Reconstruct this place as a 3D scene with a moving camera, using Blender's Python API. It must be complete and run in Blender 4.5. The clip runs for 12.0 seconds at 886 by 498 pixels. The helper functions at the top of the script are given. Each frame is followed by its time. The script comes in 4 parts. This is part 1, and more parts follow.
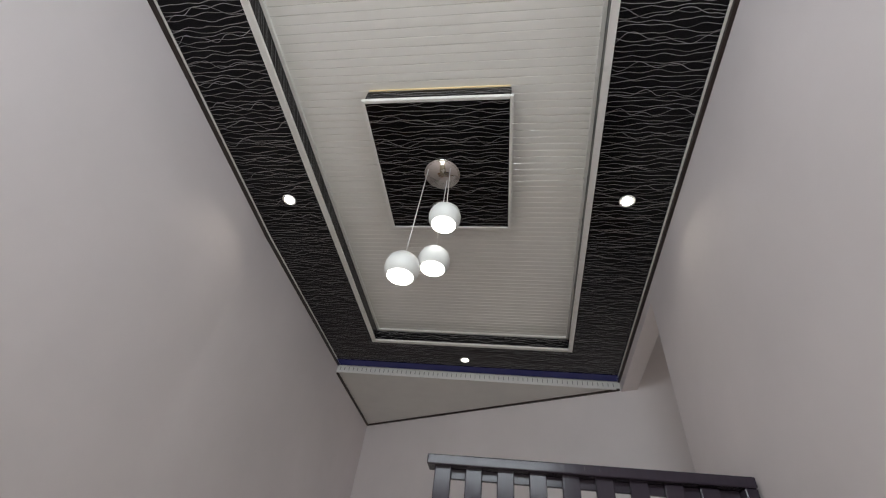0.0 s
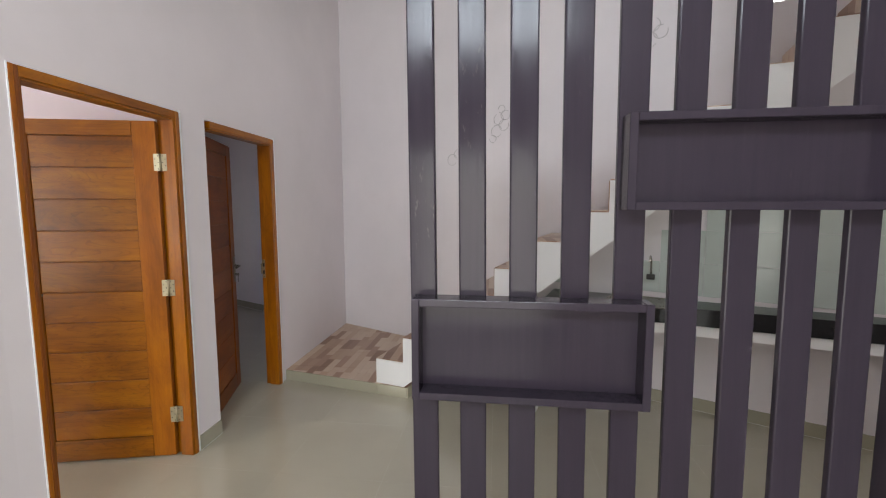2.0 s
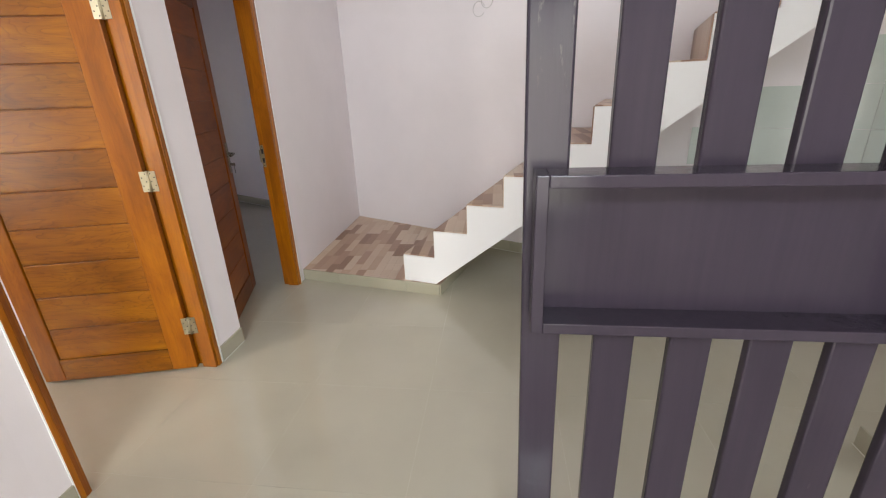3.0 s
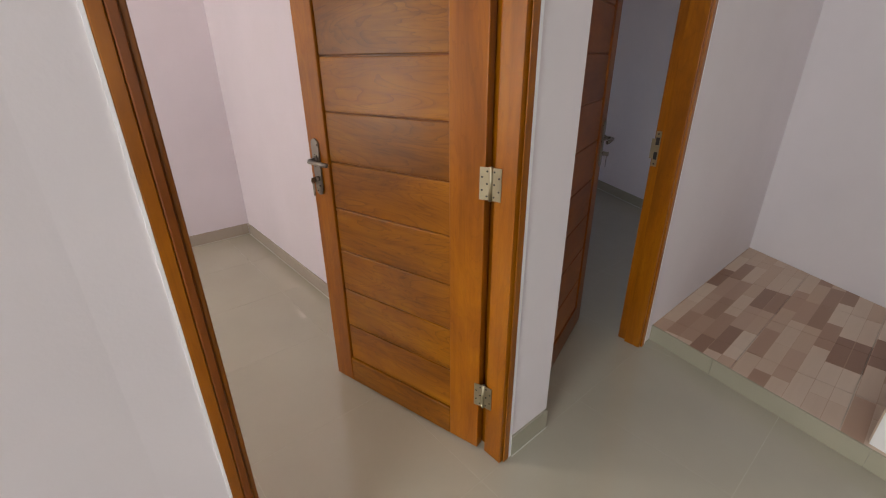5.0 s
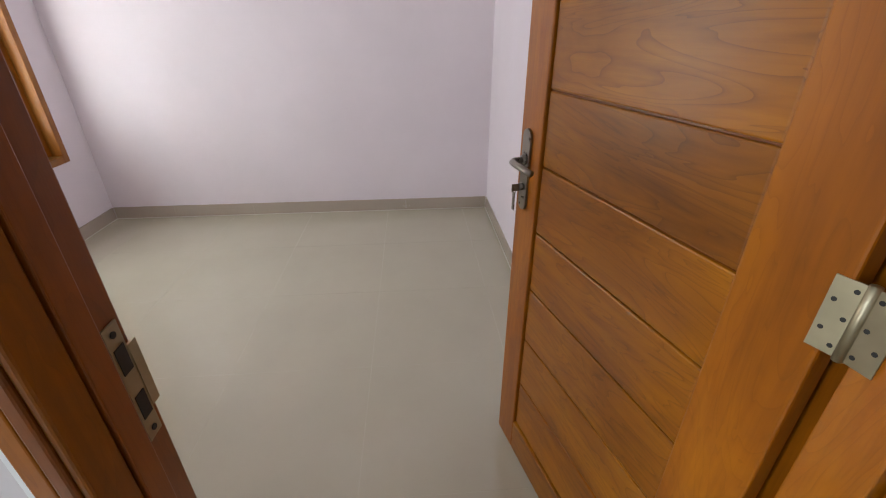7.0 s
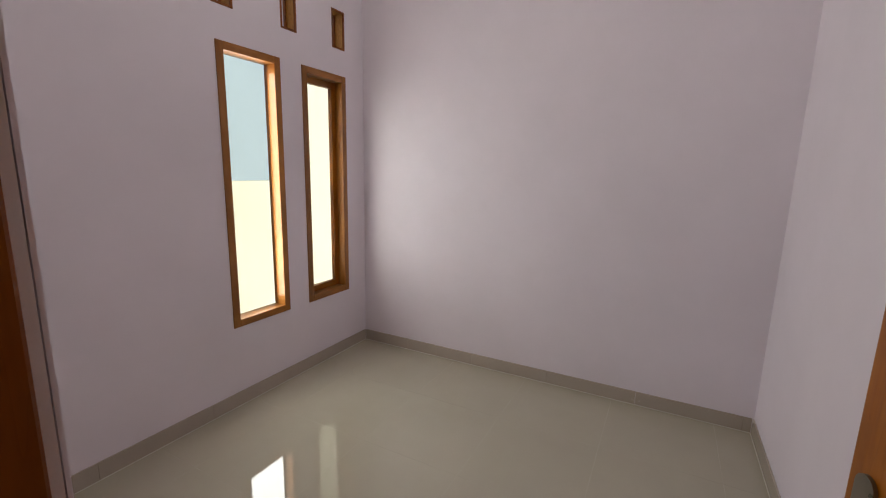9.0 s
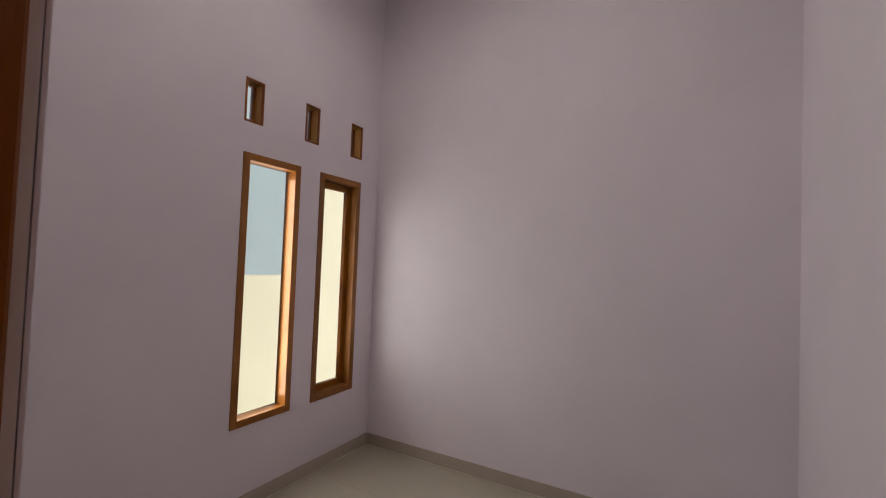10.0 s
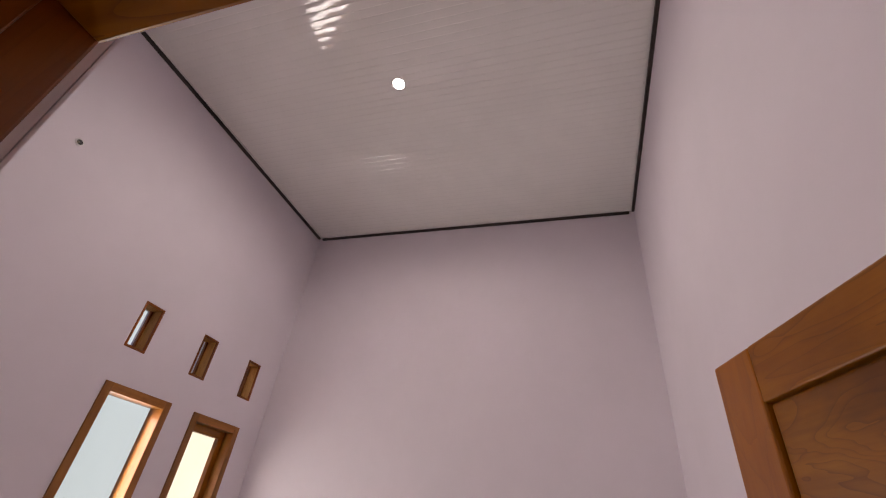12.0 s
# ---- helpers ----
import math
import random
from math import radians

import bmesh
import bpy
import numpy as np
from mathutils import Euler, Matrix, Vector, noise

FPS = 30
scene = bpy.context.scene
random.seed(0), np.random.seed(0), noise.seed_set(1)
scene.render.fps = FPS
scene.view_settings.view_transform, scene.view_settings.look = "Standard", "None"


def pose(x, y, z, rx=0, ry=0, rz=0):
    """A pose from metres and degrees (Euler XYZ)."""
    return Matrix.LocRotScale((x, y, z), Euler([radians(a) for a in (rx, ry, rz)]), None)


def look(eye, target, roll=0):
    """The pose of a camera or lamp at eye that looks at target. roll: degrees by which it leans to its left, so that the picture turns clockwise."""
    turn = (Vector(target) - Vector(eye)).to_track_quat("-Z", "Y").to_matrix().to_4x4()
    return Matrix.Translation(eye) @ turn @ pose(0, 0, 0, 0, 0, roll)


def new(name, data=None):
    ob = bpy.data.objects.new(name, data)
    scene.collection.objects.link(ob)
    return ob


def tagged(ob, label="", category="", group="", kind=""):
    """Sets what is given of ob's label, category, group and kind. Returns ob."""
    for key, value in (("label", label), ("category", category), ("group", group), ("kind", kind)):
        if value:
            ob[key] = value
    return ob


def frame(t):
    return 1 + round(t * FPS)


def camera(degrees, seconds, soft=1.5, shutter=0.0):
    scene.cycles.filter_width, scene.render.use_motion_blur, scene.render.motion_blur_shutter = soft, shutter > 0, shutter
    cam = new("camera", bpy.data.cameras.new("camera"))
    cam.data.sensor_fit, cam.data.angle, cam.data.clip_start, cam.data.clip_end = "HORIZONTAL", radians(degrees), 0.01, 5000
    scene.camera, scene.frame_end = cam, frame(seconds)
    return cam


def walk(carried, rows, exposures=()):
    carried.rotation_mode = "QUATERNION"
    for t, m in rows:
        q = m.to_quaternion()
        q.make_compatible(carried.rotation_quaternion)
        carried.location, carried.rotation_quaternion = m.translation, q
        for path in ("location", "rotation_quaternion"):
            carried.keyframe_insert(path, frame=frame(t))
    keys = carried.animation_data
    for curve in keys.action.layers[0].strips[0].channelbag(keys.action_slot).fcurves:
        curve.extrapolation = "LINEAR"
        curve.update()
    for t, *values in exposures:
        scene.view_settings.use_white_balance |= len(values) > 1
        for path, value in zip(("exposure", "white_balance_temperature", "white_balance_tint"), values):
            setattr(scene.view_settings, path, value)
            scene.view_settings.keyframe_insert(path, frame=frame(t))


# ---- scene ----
cam = camera(91.8, 12.0, soft=1.15)
PATH = [
    (0, (0.126, 0.101, 1.891), (-0.174, 1.546, 3.241), 9.0),
    (0.5, (0.097, 0.249, 1.845), (-0.183, 1.817, 3.054), 7.2),
    (1, (0.035, 0.504, 1.79), (-0.209, 2.293, 2.65), 3.8),
    (1.5, (0.041, 0.775, 1.683), (-0.196, 2.736, 1.995), 0.9),
    (2, (0.066, 1.038, 1.589), (-0.184, 3.013, 1.389), -0.1),
    (2.5, (-0.043, 1.295, 1.519), (-0.25, 3.221, 1.02), -2.0),
    (3, (-0.241, 1.509, 1.465), (-0.49, 3.365, 0.764), -2.3),
    (3.5, (-0.495, 1.787, 1.463), (-1.155, 3.524, 0.724), -2.5),
    (5.5, (-1.235, 2.651, 1.418), (-2.723, 3.69, 0.578), -0.5),
    (6, (-1.365, 2.776, 1.412), (-2.96, 3.616, 0.543), -0.8),
    (6.5, (-1.439, 2.89, 1.423), (-3.165, 3.365, 0.53), 0.3),
    (7, (-1.576, 2.912, 1.397), (-3.344, 3.036, 0.47), -0.3),
    (7.5, (-1.753, 2.874, 1.418), (-3.468, 2.577, 0.432), -0.9),
    (9.5, (-1.88, 2.928, 1.636), (-3.604, 1.927, 1.475), 2.2),
    (10, (-1.874, 2.945, 1.659), (-3.617, 1.966, 1.721), 2.2),
    (10.5, (-1.86, 2.94, 1.71), (-3.623, 2.041, 2.001), 3.1),
    (11, (-1.87, 2.949, 1.759), (-3.614, 2.193, 2.38), 4.6),
    (11.5, (-1.871, 2.96, 1.783), (-3.538, 2.323, 2.684), 5.8),
    (12, (-1.863, 2.97, 1.787), (-3.428, 2.409, 2.9), 7.0),
]
EXPOSURES = [
    (0, 0.1, 6900, 9), (0.5, 0.26, 6800, 8), (1, 0.4, 6750, 8), (1.5, 0.7, 6700, 8), (2, 1.1, 6720, 9), (2.5, 1.58, 6740, 9), (3, 1.6, 6850, 9), (3.5, 1.22, 6950, 9),
    (5.5, 0.95, 6900, 11), (6.5, 1.0, 6380, 5), (7.5, 0.86, 6180, 5), (9.5, 0.02, 6600, 8), (10, -0.16, 6650, 10), (10.5, -0.18, 6700, 13), (11.5, 0.03, 6850, 19), (12, 0.2, 6950, 20),
]
walk(cam, [(t, look(eye, target, roll)) for t, eye, target, roll in PATH], EXPOSURES)

# ---- world, sun and daylight ----
world = bpy.data.worlds.new("sky")
world.use_nodes = True
wn = world.node_tree
sky = wn.nodes.new("ShaderNodeTexSky")
sky.sky_type, sky.sun_disc = "NISHITA", False
SUN = Vector((-0.45, 0.72, 0.53)).normalized()
sky.sun_elevation = math.asin(SUN.z)
sky.sun_rotation = math.atan2(SUN.x, SUN.y)
wn.links.new(sky.outputs[0], wn.nodes["Background"].inputs[0])
wn.nodes["Background"].inputs[1].default_value = 0.1
scene.world = world

sun = new("sun", bpy.data.lights.new("sun", "SUN"))
sun.data.energy, sun.data.angle, sun.data.color = 4.0, radians(0.6), (1.0, 0.95, 0.86)
sun.matrix_world = look((0, 0, 12), Vector((0, 0, 12)) - SUN)


def window_light(name, eye, target, width, height, watts, colour=(1.0, 0.975, 0.93), spread=180):
    """Sky light in a window's opening, also used for added fill in assumed openings."""
    lamp = new(name, bpy.data.lights.new(name, "AREA"))
    lamp.data.shape, lamp.data.size, lamp.data.size_y = "RECTANGLE", width, height
    lamp.data.energy, lamp.data.color = watts, colour
    lamp.data.spread = radians(spread)
    lamp.matrix_world = look(eye, target)
    return lamp


FRONT = -1.7
# added fill for the lower hall, in a front doorway that is only assumed
window_light("sky_light_front_door", (-0.2, FRONT - 0.05, 1.2), (-0.2, 3, 1.2), 1.7, 2.1, 31)
window_light("sky_light_front_transom", (-0.2, FRONT - 0.05, 3.8), (-0.2, 3, 3.0), 2.0, 0.66, 60, (0.80, 0.90, 1.0))
window_light("sky_light_kitchen", (3.24, 2.5, 1.6), (0, 3.4, 1.4), 1.4, 1.1, 6.5)
# added stairwell fill; its upper east opening is unseen
window_light("sky_light_stair", (3.24, 2.55, 3.75), (0, 3.6, 3.2), 1.2, 1.1, 2.5)
window_light("sky_light_bed_one", (-3.858, 0.394, 1.435), (-3.858, 2.65, 1.435), 0.33, 1.58, 13.0, spread=180)
window_light("sky_light_bed_two", (-4.45, 0.385, 1.43), (-4.45 - 0.76, 0.385 + 0.65, 1.43), 0.18, 1.4, 1.6, spread=105)
# added bluish fill for the back room, whose window is assumed
window_light("sky_light_back_room", (-5.05, 5.4, 1.5), (-2, 5.2, 1.2), 0.8, 1.2, 1.7, (0.62, 0.72, 1.0))


def spot(name, x, y, z, watts, cone=120):
    lamp = new(name, bpy.data.lights.new(name, "SPOT"))
    lamp.data.energy, lamp.data.spot_size, lamp.data.spot_blend = watts, radians(cone), 0.6
    lamp.data.shadow_soft_size, lamp.data.color = 0.06, (1.0, 0.95, 0.88)
    lamp.matrix_world = look((x, y, z), (x, y + 0.001, 0))


CEIL = 4.2
BED_CEIL = 4.26
HALL_SPOTS = ((-1.5, 2.06), (0.905, 2.07), (-0.319, 4.338))
BED_SPOT = (-3.404, 1.964)
for sx, sy in HALL_SPOTS:
    spot("downlight_lamp", sx, sy, CEIL - 0.02, 3)
spot("downlight_lamp", BED_SPOT[0], BED_SPOT[1], BED_CEIL - 0.02, 48, 176)


# ---- materials ----
class Nodes:
    """A small helper round one material's node tree."""

    def __init__(self, name):
        self.mat = bpy.data.materials.new(name)
        self.mat.use_nodes = True
        self.tree = self.mat.node_tree
        self.bsdf = self.tree.nodes["Principled BSDF"]

    def add(self, kind, **values):
        node = self.tree.nodes.new(kind)
        for key, value in values.items():
            node.inputs[key].default_value = value
        return node

    def link(self, a, b):
        self.tree.links.new(a, b)

    def put(self, key, value):
        self.bsdf.inputs[key].default_value = value

    def math(self, op, a, b=None):
        node = self.tree.nodes.new("ShaderNodeMath")
        node.operation = op
        for i, v in enumerate((a, b)):
            if v is None:
                continue
            if isinstance(v, (int, float)):
                node.inputs[i].default_value = v
            else:
                self.link(v, node.inputs[i])
        return node.outputs[0]

    def coords(self, scale=(1, 1, 1), space="Object", vary=False):
        tc = self.add("ShaderNodeTexCoord")
        mp = self.add("ShaderNodeMapping")
        mp.inputs["Scale"].default_value = scale
        self.link(tc.outputs[space], mp.inputs["Vector"])
        if vary:
            info = self.add("ShaderNodeObjectInfo")
            comb = self.add("ShaderNodeCombineXYZ")
            for i, k in enumerate((17.0, 31.0, 23.0)):
                self.link(self.math("MULTIPLY", info.outputs["Random"], k), comb.inputs[i])
            self.link(comb.outputs[0], mp.inputs["Location"])
        return mp.outputs[0]

    def place(self, scale=(1, 1, 1)):
        geo = self.add("ShaderNodeNewGeometry")
        mp = self.add("ShaderNodeMapping")
        mp.inputs["Scale"].default_value = scale
        self.link(geo.outputs["Position"], mp.inputs["Vector"])
        return mp.outputs[0]

    def noise(self, vec, scale, detail=4.0, rough=0.55, distort=0.0):
        node = self.add("ShaderNodeTexNoise", Scale=scale, Detail=detail, Roughness=rough, Distortion=distort)
        self.link(vec, node.inputs["Vector"])
        return node.outputs["Fac"]

    def ramp(self, fac, stops):
        node = self.add("ShaderNodeValToRGB")
        el = node.color_ramp.elements
        while len(el) < len(stops):
            el.new(0.5)
        for e, (pos, col) in zip(el, stops):
            e.position = pos
            e.color = (*col, 1) if len(col) == 3 else col
        self.link(fac, node.inputs[0])
        return node.outputs[0]

    def mix(self, fac, a, b, blend="MIX"):
        node = self.tree.nodes.new("ShaderNodeMix")
        node.data_type, node.blend_type = "RGBA", blend
        for i, v in ((0, fac), (6, a), (7, b)):
            if isinstance(v, (int, float)):
                node.inputs[i].default_value = v
            elif isinstance(v, tuple):
                node.inputs[i].default_value = (*v, 1)
            else:
                self.link(v, node.inputs[i])
        return node.outputs[2]

    def bump(self, height, strength, distance=0.01):
        node = self.add("ShaderNodeBump", Strength=strength, Distance=distance)
        self.link(height, node.inputs["Height"])
        self.link(node.outputs[0], self.bsdf.inputs["Normal"])


def paint(name, colour, rough=0.75, uneven=0.05, relief=0.055):
    """Rolled wall paint: slight patches, a roller's stipple."""
    n = Nodes(name)
    p = n.place()
    big = n.noise(p, 0.9, 5.0, 0.6)
    lo = tuple(c * (1 - uneven) for c in colour)
    hi = tuple(min(1, c * (1 + uneven)) for c in colour)
    n.link(n.ramp(big, ((0.3, lo), (0.7, hi))), n.bsdf.inputs["Base Color"])
    n.put("Roughness", rough)
    n.bump(n.math("ADD", n.math("MULTIPLY", n.noise(p, 5.0, 3.0), 3.0), n.noise(p, 140.0, 2.0)), relief, 0.004)
    return n.mat


def plain(name, colour, rough=0.5, metal=0.0, relief=0.05, scale=60.0, uneven=0.12, coat=0.0):
    n = Nodes(name)
    v = n.coords()
    f = n.noise(v, scale * 0.15, 4.0)
    lo = tuple(c * (1 - uneven) for c in colour)
    hi = tuple(min(1, c * (1 + uneven)) for c in colour)
    n.link(n.ramp(f, ((0.3, lo), (0.7, hi))), n.bsdf.inputs["Base Color"])
    n.link(n.ramp(n.noise(v, scale * 0.4, 3.0), ((0.3, (rough * 0.85,) * 3), (0.7, (min(1, rough * 1.15),) * 3))), n.bsdf.inputs["Roughness"])
    n.put("Metallic", metal)
    n.put("Coat Weight", coat)
    n.bump(n.noise(v, scale, 3.0), relief, 0.003)
    return n.mat


def wood(name, along, dark, mid, light, rough=0.38, coat=0.25, bold=1.0):
    """Oiled teak with the grain along one local axis; each piece takes its own cut of the grain."""
    n = Nodes(name)
    fine = [70.0] * 3
    fine[along] = 2.2
    broad = [7.0] * 3
    broad[along] = 1.3
    vb = n.coords(tuple(broad), vary=True)
    vf = n.coords(tuple(fine), vary=True)
    figure = n.noise(vb, 1.0, 3.0, 0.5, 1.6)
    grain = n.noise(vf, 1.0, 4.0, 0.65)
    wide_step = [5.0] * 3
    wide_step[along] = 1.6
    blotch = n.noise(n.coords(tuple(wide_step), vary=True), 1.0, 5.0, 0.6, 0.8)
    base = n.ramp(blotch, ((0.3, tuple(0.75 * d + 0.25 * m for d, m in zip(dark, mid))), (0.5, mid), (0.7, light)))
    rings = n.math("FRACT", n.math("MULTIPLY", figure, 13.0))
    ringline = n.ramp(rings, ((0.0, (1, 1, 1)), (0.12, (0.4, 0.4, 0.4)), (0.4, (0, 0, 0)), (1.0, (0.0, 0.0, 0.0))))
    c1 = n.mix(n.math("MULTIPLY", ringline, 0.48 * bold), base, tuple(c * 0.7 for c in dark))
    c2 = n.mix(n.math("MULTIPLY", n.ramp(grain, ((0.45, (0, 0, 0)), (0.7, (1, 1, 1)))), 0.3), c1, dark)
    streak = [22.0] * 3
    streak[along] = 0.9
    dark_streak = n.ramp(n.noise(n.coords(tuple(streak), vary=True), 1.0, 3.0, 0.5, 0.6), ((0.56, (0, 0, 0)), (0.74, (1, 1, 1))))
    c2 = n.mix(n.math("MULTIPLY", dark_streak, 0.46 * bold), c2, (dark[0] * 0.62, dark[1] * 0.66, dark[2] * 0.9))
    info = n.add("ShaderNodeObjectInfo")
    hsv = n.add("ShaderNodeHueSaturation")
    n.link(n.math("ADD", 0.84, n.math("MULTIPLY", info.outputs["Random"], 0.28)), hsv.inputs["Value"])
    hsv.inputs["Saturation"].default_value = 1.06
    n.link(c2, hsv.inputs["Color"])
    n.link(hsv.outputs[0], n.bsdf.inputs["Base Color"])
    n.put("Roughness", rough)
    n.put("Coat Weight", coat)
    n.put("Coat Roughness", 0.25)
    n.put("Specular IOR Level", 0.32)
    n.bump(n.math("ADD", grain, n.math("MULTIPLY", figure, 1.5)), 0.12, 0.002)
    return n.mat


def wavy_black(name):
    """Black glossy ceiling sheet with crossing silver wavy lines."""
    n = Nodes(name)
    geo = n.add("ShaderNodeNewGeometry")
    sep = n.add("ShaderNodeSeparateXYZ")
    n.link(geo.outputs["Position"], sep.inputs[0])
    along, across = sep.outputs[0], n.math("ADD", sep.outputs[1], sep.outputs[2])
    total = None
    for seed, freq, amp, start in ((0.0, 18.0, 0.42, 0.0), (5.3, 18.0, 0.42, 0.5), (9.7, 7.5, 0.45, 0.25)):
        comb = n.add("ShaderNodeCombineXYZ")
        v = n.math("ADD", n.math("MULTIPLY", across, freq), start)
        n.link(n.math("MULTIPLY", along, 8.5), comb.inputs[0])
        n.link(n.math("MULTIPLY", n.math("FLOOR", v), 1.37), comb.inputs[1])
        comb.inputs[2].default_value = seed
        shift = n.math("MULTIPLY", n.math("SUBTRACT", n.noise(comb.outputs[0], 1.0, 0.0, 0.0), 0.5), amp * 2.2)
        off = n.math("ABSOLUTE", n.math("SUBTRACT", n.math("SUBTRACT", n.math("FRACT", v), 0.5), shift))
        edge = 0.0019 * freq
        line = n.ramp(off, ((0.0, (1, 1, 1)), (edge * 0.6, (0.85, 0.85, 0.85)), (edge, (0, 0, 0))))
        fade = n.ramp(n.noise(comb.outputs[0], 0.45, 1.0), ((0.35, (0.35,) * 3), (0.6, (1,) * 3)))
        line = n.math("MULTIPLY", line, fade)
        total = line if total is None else n.math("MAXIMUM", total, line)
    n.link(n.mix(total, (0.004, 0.0035, 0.005), (0.46, 0.45, 0.47)), n.bsdf.inputs["Base Color"])
    n.link(n.math("MULTIPLY", total, 0.5), n.bsdf.inputs["Metallic"])
    n.put("Roughness", 0.2)
    n.put("Specular IOR Level", 0.16)
    n.bump(total, 0.1, 0.001)
    return n.mat


def tile_floor(name, colour, rough):
    """Polished homogeneous tile: faint clouds, a little haze of dust, piece by piece."""
    n = Nodes(name)
    cloud = n.noise(n.place(), 2.2, 6.0, 0.6)
    lo = tuple(c * 0.96 for c in colour)
    hi = tuple(c * 1.03 for c in colour)
    n.link(n.ramp(cloud, ((0.3, lo), (0.7, hi))), n.bsdf.inputs["Base Color"])
    p = n.place()
    dust = n.noise(p, 1.6, 6.0, 0.65)
    n.link(n.ramp(dust, ((0.3, (rough * 0.6,) * 3), (0.75, (rough * 1.7,) * 3))), n.bsdf.inputs["Roughness"])
    n.put("IOR", 1.68)
    n.bump(n.noise(p, 2.5, 2.0), 0.02, 0.01)
    return n.mat


def parquet_tile(name):
    """Ceramic tile printed with staggered wooden blocks in beige and brown."""
    n = Nodes(name)
    tc = n.add("ShaderNodeTexCoord")
    mp = n.add("ShaderNodeMapping")
    mp.inputs["Rotation"].default_value = (0, 0, radians(90))
    n.link(tc.outputs["Object"], mp.inputs["Vector"])
    v = mp.outputs[0]
    brick = n.add("ShaderNodeTexBrick", Scale=1.0)
    brick.offset, brick.offset_frequency = 0.37, 3
    brick.inputs["Brick Width"].default_value = 0.31
    brick.inputs["Row Height"].default_value = 0.0683
    brick.inputs["Mortar Size"].default_value = 0.0008
    brick.inputs["Color1"].default_value = (0.0, 0.0, 0.0, 1)
    brick.inputs["Color2"].default_value = (1, 1, 1, 1)
    brick.inputs["Mortar"].default_value = (0.4, 0.4, 0.4, 1)
    n.link(v, brick.inputs["Vector"])
    tone = n.ramp(brick.outputs["Color"], ((0.0, (0.22, 0.112, 0.066)), (0.3, (0.37, 0.225, 0.148)), (0.6, (0.52, 0.37, 0.262)), (1.0, (0.62, 0.50, 0.39))))
    streak = n.noise(n.coords((60, 4, 4)), 1.0, 4.0, 0.6)
    n.link(n.mix(n.math("MULTIPLY", streak, 0.22), tone, (0.34, 0.21, 0.15)), n.bsdf.inputs["Base Color"])
    n.put("Roughness", 0.33)
    return n.mat


def glow(name, colour, strength):
    n = Nodes(name)
    n.put("Base Color", (*colour, 1))
    n.put("Emission Color", (*colour, 1))
    n.put("Emission Strength", strength)
    return n.mat


def glass(name):
    n = Nodes(name)
    n.put("Base Color", (0.95, 0.98, 0.97, 1))
    n.put("Roughness", 0.02)
    n.put("Transmission Weight", 1.0)
    n.put("IOR", 1.1)
    return n.mat


def lacquer(name, colour):
    """Brushed dark paint on rough timber: streaks along the height, uneven gloss, worn pale scuffs."""
    n = Nodes(name)
    v = n.coords((75, 75, 3.0), vary=True)
    s = n.noise(v, 1.0, 5.0, 0.6)
    lo = tuple(c * 0.94 for c in colour)
    hi = tuple(c * 1.06 for c in colour)
    base = n.ramp(s, ((0.3, lo), (0.7, hi)))
    wear = n.ramp(n.noise(n.coords((60, 60, 18.0), vary=True), 1.0, 6.0, 0.7), ((0.6, (0, 0, 0)), (0.75, (1, 1, 1))))
    spot_f = n.ramp(n.noise(n.coords((3, 3, 2.2), vary=True), 1.0, 2.0), ((0.63, (0, 0, 0)), (0.72, (1, 1, 1))))
    n.link(n.mix(n.math("MULTIPLY", n.math("MULTIPLY", wear, spot_f), 0.35), base, (0.3, 0.28, 0.25)), n.bsdf.inputs["Base Color"])
    n.link(n.ramp(s, ((0.3, (0.09,) * 3), (0.7, (0.22,) * 3))), n.bsdf.inputs["Roughness"])
    n.put("Specular IOR Level", 0.2)
    n.bump(n.math("ADD", s, n.noise(n.coords((60, 60, 10), vary=True), 1.0, 3.0)), 0.13, 0.002)
    return n.mat


WALL = paint("wall_paint_pale_mauve", (0.74, 0.69, 0.70))
BED_WALL = paint("bedroom_paint_lilac", (0.76, 0.70, 0.755))
BACK_ROOM = paint("back_room_paint", (0.50, 0.50, 0.63))
WHITE = paint("white_emulsion", (0.80, 0.79, 0.78), 0.7, 0.03)
CREAM = paint("cream_masonry_paint", (0.72, 0.69, 0.55), 0.85, 0.05, 0.3)
PVC = plain("white_pvc_panel", (0.82, 0.81, 0.78), 0.075, 0, 0.015, 30, 0.02, 0.7)
PVC_MATT = plain("white_pvc_flat", (0.70, 0.69, 0.66), 0.35, 0, 0.02, 30, 0.03)
TRIM_WHITE = plain("white_plastic_trim", (0.75, 0.74, 0.72), 0.3, 0, 0.02, 40, 0.04)
TRIM_DARK = plain("dark_brown_trim", (0.028, 0.016, 0.013), 0.35, 0, 0.05, 60, 0.2)
WAVY = wavy_black("black_wavy_sheet")
TILE = tile_floor("polished_floor_tile", (0.425, 0.393, 0.312), 0.03)
GROUT = plain("grout", (0.47, 0.43, 0.35), 0.5)
JOINT = plain("pale_joint", (0.60, 0.565, 0.49), 0.5)
SKIRT = tile_floor("bedroom_skirting_tile", (0.43, 0.37, 0.31), 0.2)
SKIRT_HALL = tile_floor("hall_skirting_tile", (0.37, 0.345, 0.26), 0.12)
PARQUET = parquet_tile("parquet_print_tile")
TEAK_X = wood("teak_across", 0, (0.139, 0.041, 0.006), (0.306, 0.108, 0.011), (0.419, 0.168, 0.022), coat=0.12, bold=1.0)
TEAK_Z = wood("teak_upright", 2, (0.145, 0.041, 0.005), (0.301, 0.094, 0.008), (0.393, 0.140, 0.015), bold=0.45)
